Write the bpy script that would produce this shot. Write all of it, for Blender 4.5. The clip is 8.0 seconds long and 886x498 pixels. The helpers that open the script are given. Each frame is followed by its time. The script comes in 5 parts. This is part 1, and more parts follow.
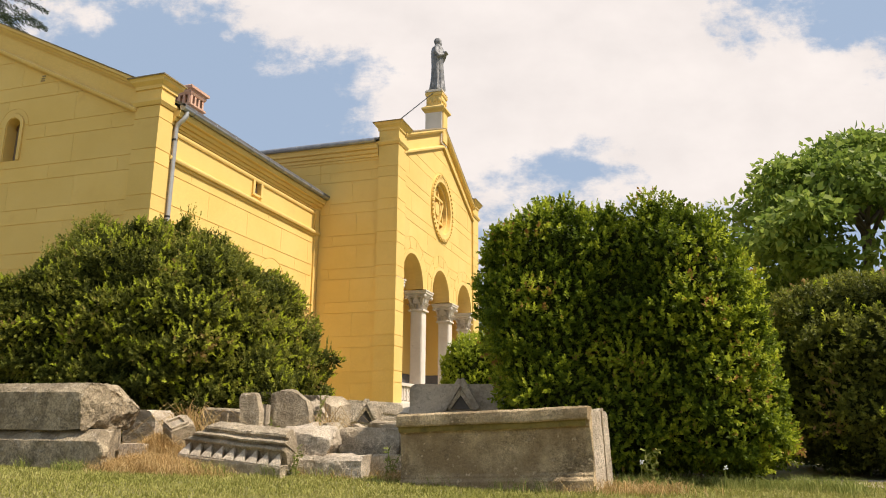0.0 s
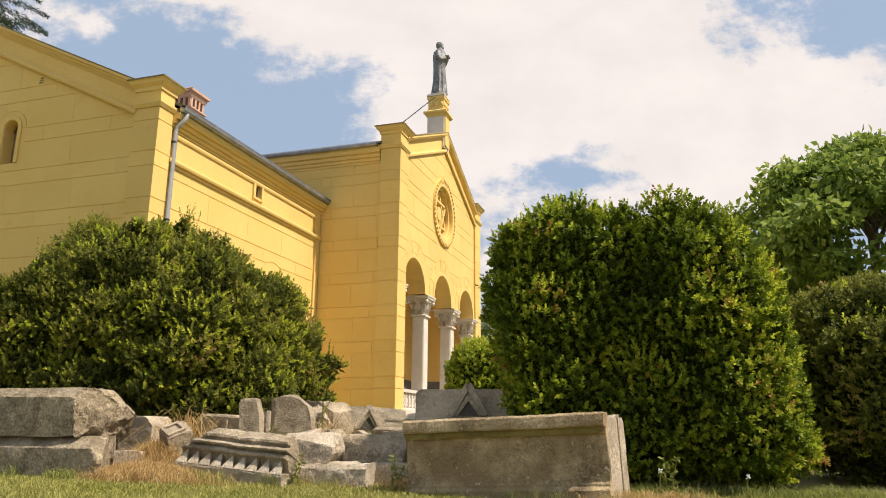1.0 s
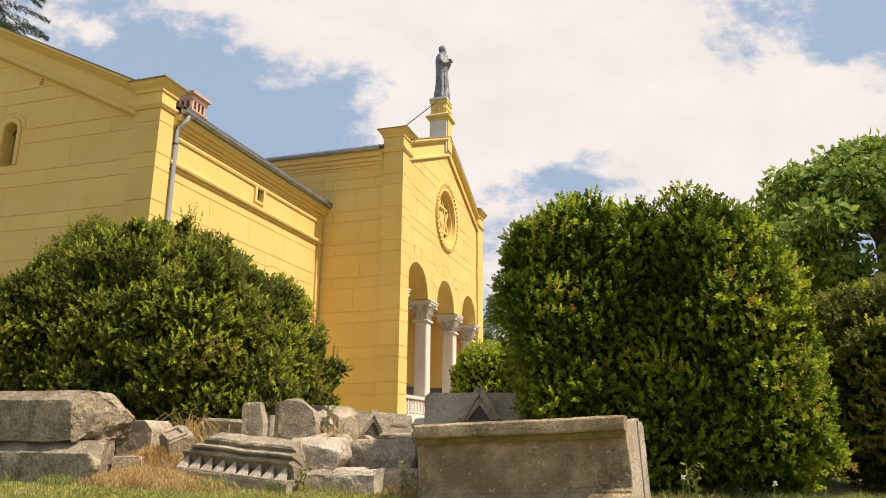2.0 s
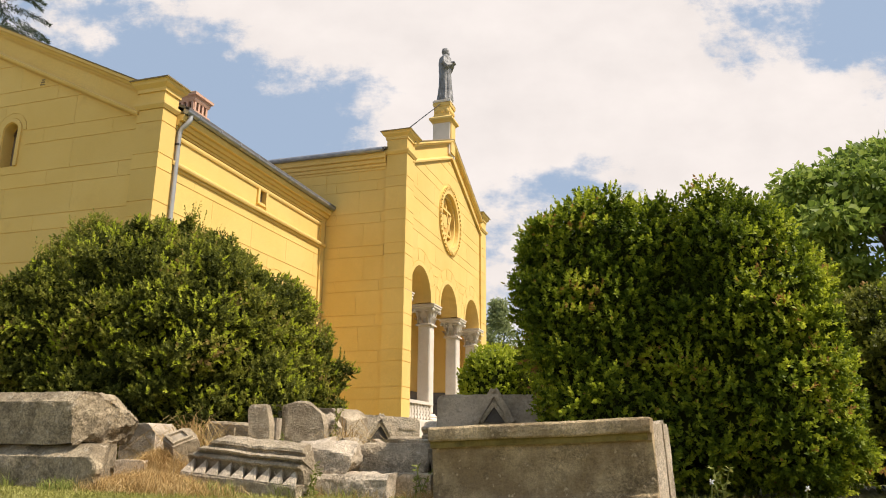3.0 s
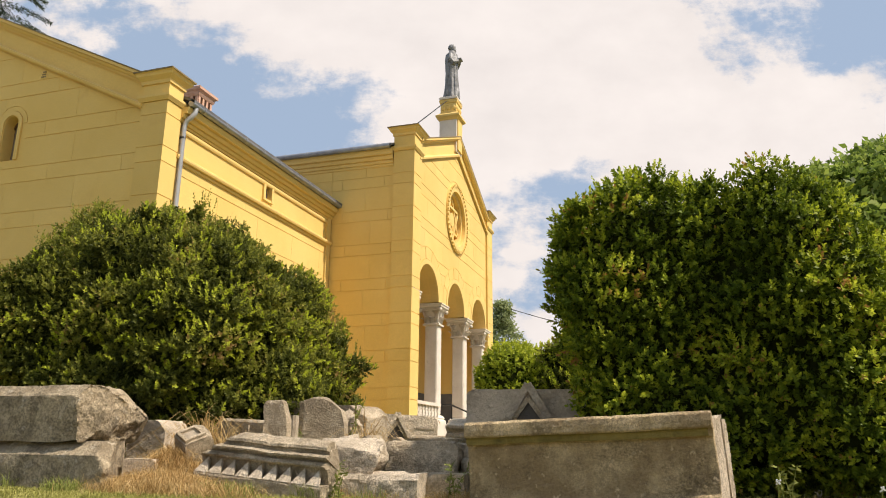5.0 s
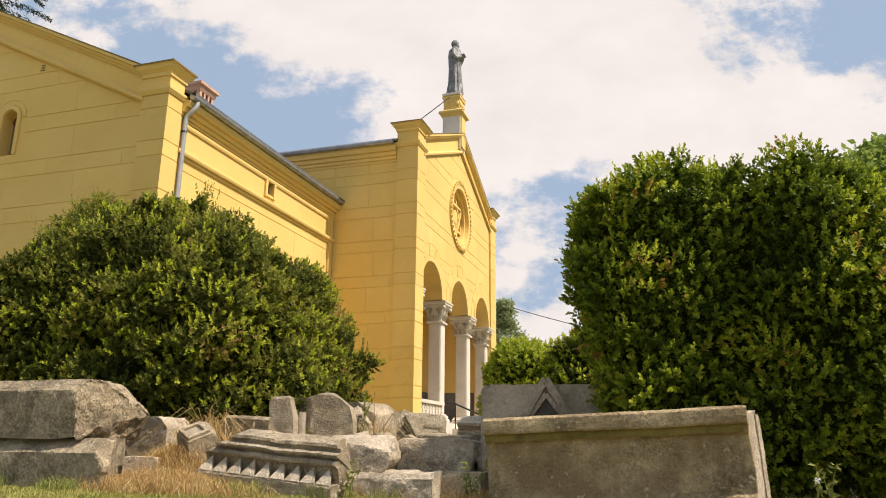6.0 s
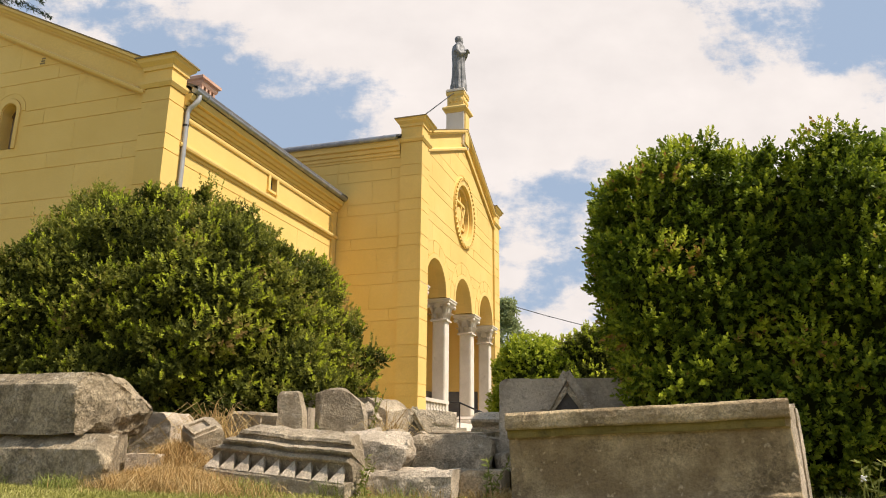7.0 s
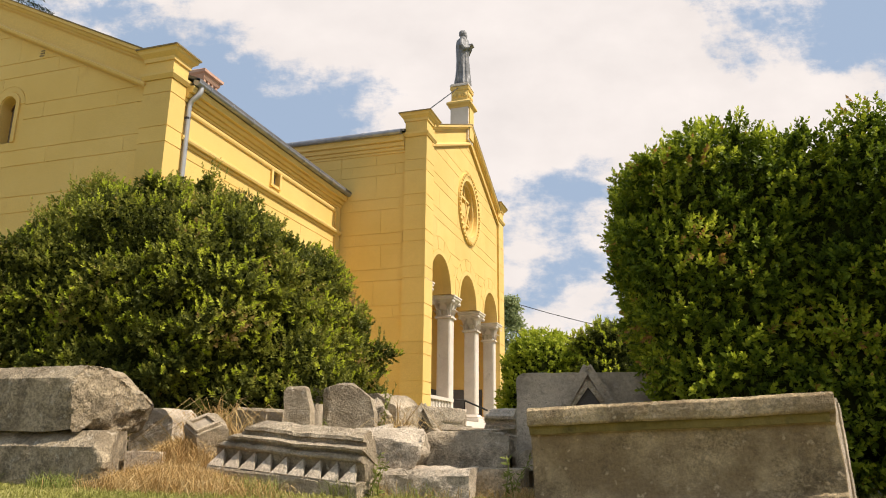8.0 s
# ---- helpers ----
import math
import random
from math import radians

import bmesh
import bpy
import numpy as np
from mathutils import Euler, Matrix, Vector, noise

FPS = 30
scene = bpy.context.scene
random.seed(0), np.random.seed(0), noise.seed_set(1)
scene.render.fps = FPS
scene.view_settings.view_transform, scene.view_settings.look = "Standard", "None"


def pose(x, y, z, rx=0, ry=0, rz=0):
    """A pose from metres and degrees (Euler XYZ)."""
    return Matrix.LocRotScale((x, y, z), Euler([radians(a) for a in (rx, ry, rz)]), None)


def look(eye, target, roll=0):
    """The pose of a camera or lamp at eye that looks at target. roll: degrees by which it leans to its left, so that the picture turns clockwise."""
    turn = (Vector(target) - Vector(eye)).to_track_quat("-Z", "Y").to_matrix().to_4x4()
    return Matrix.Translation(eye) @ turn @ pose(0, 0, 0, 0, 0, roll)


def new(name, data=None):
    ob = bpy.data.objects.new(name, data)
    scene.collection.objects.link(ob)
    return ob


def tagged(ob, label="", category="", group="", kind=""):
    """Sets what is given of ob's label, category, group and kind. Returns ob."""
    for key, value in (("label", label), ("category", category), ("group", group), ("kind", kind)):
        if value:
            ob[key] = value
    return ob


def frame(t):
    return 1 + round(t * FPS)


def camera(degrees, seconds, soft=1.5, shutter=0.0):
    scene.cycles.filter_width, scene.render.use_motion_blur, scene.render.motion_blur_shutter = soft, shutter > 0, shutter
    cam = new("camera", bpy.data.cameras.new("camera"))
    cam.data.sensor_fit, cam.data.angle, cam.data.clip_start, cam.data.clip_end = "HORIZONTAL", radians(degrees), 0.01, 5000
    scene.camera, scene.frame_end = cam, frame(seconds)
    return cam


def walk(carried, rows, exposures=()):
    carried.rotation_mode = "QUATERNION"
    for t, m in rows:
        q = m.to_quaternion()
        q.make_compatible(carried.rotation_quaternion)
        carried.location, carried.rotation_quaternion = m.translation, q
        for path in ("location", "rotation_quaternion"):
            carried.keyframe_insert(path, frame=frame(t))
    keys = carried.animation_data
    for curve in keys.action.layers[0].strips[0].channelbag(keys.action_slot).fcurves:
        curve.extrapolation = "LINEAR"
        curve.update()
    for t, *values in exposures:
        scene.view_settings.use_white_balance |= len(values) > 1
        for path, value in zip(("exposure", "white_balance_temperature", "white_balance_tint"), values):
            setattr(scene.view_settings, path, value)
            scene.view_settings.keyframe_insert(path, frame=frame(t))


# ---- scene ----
cam = camera(62.5, 8.0, soft=1.0)
K = 0.95  # metres per survey unit of the plan
METRES, EYE, TILT, LEAN, TURN = 2.7 * K, 0.65 * K, 0.0, 0.0, 17.8
ROWS = [
    (0.0, 0.0, 0.0, 0.0, -0.1, 13.26, -0.42),
    (0.5, -0.0124, 0.0555, 0.0018, -0.09, 13.48, -0.43),
    (1.0, -0.0305, 0.1161, -0.0012, -0.09, 13.77, -0.46),
    (1.5, -0.0497, 0.1697, -0.0055, -0.09, 14.03, -0.48),
    (3.0, -0.1299, 0.3267, -0.0219, -0.11, 14.73, -0.54),
    (3.5, -0.1578, 0.3735, -0.0245, -0.09, 14.82, -0.53),
    (4.0, -0.1917, 0.4257, -0.031, -0.12, 14.92, -0.54),
    (4.5, -0.2219, 0.4762, -0.0385, -0.14, 14.98, -0.56),
    (6.0, -0.2997, 0.6569, -0.0522, -0.12, 14.96, -0.57),
    (6.5, -0.3274, 0.7165, -0.059, -0.12, 14.97, -0.58),
    (7.0, -0.3567, 0.781, -0.0646, -0.1, 14.96, -0.57),
    (7.5, -0.3808, 0.8411, -0.0681, -0.07, 14.93, -0.57),
    (8.0, -0.4009, 0.9078, -0.0689, 0.03, 14.85, -0.57),
]
walk(cam, [(t, pose(0, 0, EYE, TILT, LEAN, TURN) @ pose(METRES * x, METRES * y, METRES * z, 90 + pitch, roll, yaw)) for t, x, y, z, yaw, pitch, roll in ROWS],
     [(0.0, 0.0, 6850, 14), (8.0, 0.0, 6850, 14)])


# ---- world, sun ----
SUN_AZ, SUN_EL = radians(2), radians(55)  # from +x towards +y


def node_maker(tree):
    def make(kind, **sockets):
        n = tree.nodes.new(kind)
        for key, value in sockets.items():
            key = key.replace("_", " ")
            if key.startswith("in") and key[2:].isdigit():
                n.inputs[int(key[2:])].default_value = value
            else:
                n.inputs[key].default_value = value
        return n
    return make


def build_world():
    world = bpy.data.worlds.new("sky")
    scene.world = world
    world.use_nodes = True
    tree = world.node_tree
    tree.nodes.clear()
    make, link = node_maker(tree), tree.links.new

    def math(op, a, b=None, clamp=False):
        n = tree.nodes.new("ShaderNodeMath")
        n.operation, n.use_clamp = op, clamp
        for i, v in enumerate((a, b)):
            if v is None:
                continue
            if isinstance(v, (int, float)):
                n.inputs[i].default_value = v
            else:
                link(v, n.inputs[i])
        return n.outputs[0]

    coord = tree.nodes.new("ShaderNodeTexCoord").outputs["Generated"]
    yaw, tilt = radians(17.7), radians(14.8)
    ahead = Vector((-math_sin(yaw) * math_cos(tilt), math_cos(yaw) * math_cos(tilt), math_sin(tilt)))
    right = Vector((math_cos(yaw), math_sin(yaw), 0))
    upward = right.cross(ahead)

    def dot(v):
        n = tree.nodes.new("ShaderNodeVectorMath")
        n.operation = "DOT_PRODUCT"
        link(coord, n.inputs[0])
        n.inputs[1].default_value = v
        return n.outputs["Value"]

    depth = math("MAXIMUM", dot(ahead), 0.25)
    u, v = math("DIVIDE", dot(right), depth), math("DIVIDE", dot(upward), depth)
    both = tree.nodes.new("ShaderNodeCombineXYZ")
    link(u, both.inputs[0]), link(v, both.inputs[1])

    def fbm(scale, detail, rough, seed, stretch=1.6):
        m = tree.nodes.new("ShaderNodeMapping")
        m.inputs["Location"].default_value = (seed, seed * 0.7, 0)
        m.inputs["Scale"].default_value = (1, stretch, 1)
        link(both.outputs[0], m.inputs[0])
        n = make("ShaderNodeTexNoise", Scale=scale, Detail=detail, Roughness=rough)
        n.noise_dimensions = "2D"
        link(m.outputs[0], n.inputs["Vector"])
        return n.outputs[0]

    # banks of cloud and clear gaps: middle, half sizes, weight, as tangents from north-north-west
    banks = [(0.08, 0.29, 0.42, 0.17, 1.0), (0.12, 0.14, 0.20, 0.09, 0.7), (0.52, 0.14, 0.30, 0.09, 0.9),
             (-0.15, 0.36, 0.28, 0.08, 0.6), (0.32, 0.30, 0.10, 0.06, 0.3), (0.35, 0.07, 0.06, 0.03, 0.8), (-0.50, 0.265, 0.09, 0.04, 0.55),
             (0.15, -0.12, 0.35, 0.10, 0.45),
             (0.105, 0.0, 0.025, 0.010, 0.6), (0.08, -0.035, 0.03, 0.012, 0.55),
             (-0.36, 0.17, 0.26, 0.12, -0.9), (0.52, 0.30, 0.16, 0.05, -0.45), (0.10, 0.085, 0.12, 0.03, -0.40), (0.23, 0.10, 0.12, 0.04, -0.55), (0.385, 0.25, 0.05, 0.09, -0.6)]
    total = None
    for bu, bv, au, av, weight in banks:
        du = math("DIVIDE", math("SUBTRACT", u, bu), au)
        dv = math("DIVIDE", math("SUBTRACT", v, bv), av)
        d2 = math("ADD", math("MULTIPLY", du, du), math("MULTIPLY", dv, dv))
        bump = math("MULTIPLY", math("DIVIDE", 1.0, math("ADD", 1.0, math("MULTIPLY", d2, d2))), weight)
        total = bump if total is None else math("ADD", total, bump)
    big, fine = fbm(5.0, 8, 0.6, 3.1), fbm(14.0, 8, 0.65, 7.7)
    ragged = math("ADD", math("MULTIPLY", math("SUBTRACT", big, 0.5), 1.7), math("MULTIPLY", math("SUBTRACT", fine, 0.5), 1.6))
    mask = tree.nodes.new("ShaderNodeMapRange")
    mask.interpolation_type = "SMOOTHSTEP"
    total = math("ADD", total, math("MULTIPLY", math("MAXIMUM", math("MULTIPLY", dot(ahead), -1.0), 0.0), 0.4))  # unseen cloud added in the south, to brighten south-facing sides
    link(math("ADD", total, ragged), mask.inputs[0])
    mask.inputs[1].default_value, mask.inputs[2].default_value = 0.10, 0.75

    sky = tree.nodes.new("ShaderNodeTexSky")
    sky.sky_type, sky.sun_disc = "NISHITA", False
    sky.sun_elevation, sky.sun_rotation = SUN_EL, radians(90) - SUN_AZ
    sky.air_density, sky.dust_density = 1.0, 2.0
    dim = make("ShaderNodeMix")
    dim.data_type, dim.blend_type = "RGBA", "MULTIPLY"
    dim.inputs[0].default_value = 1.0
    link(sky.outputs[0], dim.inputs[6])
    dim.inputs[7].default_value = (0.085, 0.08, 0.075, 1)
    haze = make("ShaderNodeMix")
    haze.data_type = "RGBA"
    haze.inputs[0].default_value = 0.8
    link(dim.outputs[2], haze.inputs[6])
    haze.inputs[7].default_value = (0.42, 0.57, 0.78, 1)
    shade = make("ShaderNodeMix")
    shade.data_type = "RGBA"
    link(fbm(7.0, 6, 0.55, 11.3), shade.inputs[0])
    shade.inputs[6].default_value, shade.inputs[7].default_value = (0.78, 0.755, 0.745, 1), (1.0, 0.965, 0.94, 1)
    mix = make("ShaderNodeMix")
    mix.data_type = "RGBA"
    link(mask.outputs[0], mix.inputs[0]), link(haze.outputs[2], mix.inputs[6]), link(shade.outputs[2], mix.inputs[7])
    back = make("ShaderNodeBackground", Strength=1.0)
    link(mix.outputs[2], back.inputs[0])
    link(back.outputs[0], tree.nodes.new("ShaderNodeOutputWorld").inputs[0])


math_sin, math_cos = math.sin, math.cos
build_world()
sun = new("sun", bpy.data.lights.new("sun", "SUN"))
sun.data.energy, sun.data.angle, sun.data.color = 6.1, radians(1.0), (1.0, 0.93, 0.82)
sun.matrix_world = look((0, 0, 0), (-math_cos(SUN_EL) * math_cos(SUN_AZ), -math_cos(SUN_EL) * math_sin(SUN_AZ), -math_sin(SUN_EL)))
sun.location = (30, 10, 40)


# ---- materials ----
def surface(name, colours, scale=2.0, fine=40.0, rough=0.85, bump=0.3, bump_far=0.02, metal=0.0, spread=0.0, island=False, stain=None, stain_scale=1.2, stain_at=0.55, fleck=None, pits=None, speckle=None):
    """A worn surface: a blend of colours by large noise, fine grain, an optional second stain colour, relief, and a spread of tone from piece to piece."""
    m = bpy.data.materials.new(name)
    m.use_nodes = True
    tree = m.node_tree
    make, link = node_maker(tree), tree.links.new
    shader = tree.nodes["Principled BSDF"]
    where = tree.nodes.new("ShaderNodeTexCoord").outputs["Object"]

    def noisy(s, detail=6, rough_=0.6):
        n = make("ShaderNodeTexNoise", Scale=s, Detail=detail, Roughness=rough_)
        link(where, n.inputs["Vector"])
        return n.outputs[0]

    def blend(fac, a, b, kind="MIX"):
        n = tree.nodes.new("ShaderNodeMix")
        n.data_type, n.blend_type = "RGBA", kind
        for i, v in ((0, fac), (6, a), (7, b)):
            if isinstance(v, (int, float)):
                n.inputs[i].default_value = v
            elif isinstance(v, tuple):
                n.inputs[i].default_value = (*v, 1)
            else:
                link(v, n.inputs[i])
        return n.outputs[2]

    def ramp(fac, lo, hi, a=0.0, b=1.0):
        n = tree.nodes.new("ShaderNodeMapRange")
        link(fac, n.inputs[0])
        for i, v in zip((1, 2, 3, 4), (lo, hi, a, b)):
            n.inputs[i].default_value = v
        return n.outputs[0]

    grain = noisy(fine, 8, 0.7)
    colour = blend(ramp(noisy(scale), *((0.42, 0.58) if pits else (0.35, 0.65))), colours[0], colours[1])
    if len(colours) > 2:
        colour = blend(ramp(noisy(scale * 3.3), 0.5, 0.7), colour, colours[2])
    if stain:
        colour = blend(ramp(noisy(stain_scale, 10, 0.68), stain_at, stain_at + 0.14), colour, stain)
    if fleck:
        colour = blend(ramp(noisy(fine * 0.45, 3, 0.5), 0.62, 0.68), colour, fleck)
    if pits:
        colour = blend(ramp(noisy(fine * 1.3, 4, 0.6), 0.66, 0.76, 0.0, 0.8), colour, pits)
        colour = blend(ramp(noisy(fine * 0.22, 10, 0.78), 0.54, 0.72, 0.0, 0.75), colour, pits)
    if speckle:
        both = tree.nodes.new("ShaderNodeMath")
        both.operation = "MULTIPLY"
        link(ramp(noisy(fine * 1.7, 5, 0.7), 0.47, 0.56), both.inputs[0]), link(ramp(noisy(scale * 0.8, 4), 0.40, 0.62, 0.08, 0.6), both.inputs[1])
        colour = blend(both.outputs[0], colour, speckle)
    tone = ramp(grain, 0.3, 0.7, 0.80 if pits else 0.88, 1.2 if pits else 1.1)
    if spread:
        source = tree.nodes.new("ShaderNodeNewGeometry").outputs["Random Per Island"] if island else tree.nodes.new("ShaderNodeObjectInfo").outputs["Random"]
        n = tree.nodes.new("ShaderNodeMath")
        n.operation = "MULTIPLY"
        link(tone, n.inputs[0]), link(ramp(source, 0, 1, 1 - spread, 1 + spread), n.inputs[1])
        tone = n.outputs[0]
    grey = tree.nodes.new("ShaderNodeCombineColor")
    for i in range(3):
        link(tone, grey.inputs[i])
    link(blend(1.0, colour, grey.outputs[0], "MULTIPLY"), shader.inputs["Base Color"])
    shader.inputs["Roughness"].default_value, shader.inputs["Metallic"].default_value = rough, metal
    if bump:
        b = make("ShaderNodeBump", Strength=bump, Distance=bump_far)
        mixed = tree.nodes.new("ShaderNodeMath")
        link(grain, mixed.inputs[0]), link(noisy(fine * 0.22, 5), mixed.inputs[1])
        link(mixed.outputs[0], b.inputs["Height"])
        link(b.outputs[0], shader.inputs["Normal"])
    return m


def leafage(name, dark, mid, light, dry=None, gloss=0.55, through_light=0.3, patch=1.3, by_sprig=False):
    """Leaves: each its own tone, light-coloured shoots in patches, some light passing through."""
    m = bpy.data.materials.new(name)
    m.use_nodes = True
    tree = m.node_tree
    make, link = node_maker(tree), tree.links.new
    shader = tree.nodes["Principled BSDF"]
    ramp = tree.nodes.new("ShaderNodeValToRGB")
    stops = [(0.0, dark), (0.5, mid), (0.93, light)] + ([(0.985, dry)] if dry else [])
    while len(ramp.color_ramp.elements) < len(stops):
        ramp.color_ramp.elements.new(0.5)
    for e, (at, c) in zip(ramp.color_ramp.elements, stops):
        e.position, e.color = at, (*c, 1)
    n = make("ShaderNodeTexNoise", Scale=patch, Detail=5.0, Roughness=0.65)
    link(tree.nodes.new("ShaderNodeTexCoord").outputs["Object"], n.inputs["Vector"])
    add = tree.nodes.new("ShaderNodeMath")
    add.operation = "MULTIPLY_ADD"
    link(n.outputs[0], add.inputs[0])
    add.inputs[1].default_value = 1.5
    off = tree.nodes.new("ShaderNodeMath")
    off.operation = "MULTIPLY_ADD"
    # tone per sprig, with the shade of inner and hollow sprigs in it
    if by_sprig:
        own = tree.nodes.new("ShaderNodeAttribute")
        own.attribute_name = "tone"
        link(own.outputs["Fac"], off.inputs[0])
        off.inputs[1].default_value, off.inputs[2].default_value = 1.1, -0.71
    else:
        link(tree.nodes.new("ShaderNodeNewGeometry").outputs["Random Per Island"], off.inputs[0])
        off.inputs[1].default_value, off.inputs[2].default_value = 0.6, -0.55
    link(off.outputs[0], add.inputs[2])
    link(add.outputs[0], ramp.inputs[0])
    link(ramp.outputs[0], shader.inputs["Base Color"])
    shader.inputs["Roughness"].default_value = gloss
    shader.inputs["Specular IOR Level"].default_value = 0.18
    lucent = tree.nodes.new("ShaderNodeBsdfTranslucent")
    link(ramp.outputs[0], lucent.inputs[0])
    mix = tree.nodes.new("ShaderNodeMixShader")
    mix.inputs[0].default_value = through_light
    link(shader.outputs[0], mix.inputs[1]), link(lucent.outputs[0], mix.inputs[2])
    link(mix.outputs[0], tree.nodes["Material Output"].inputs[0])
    return m


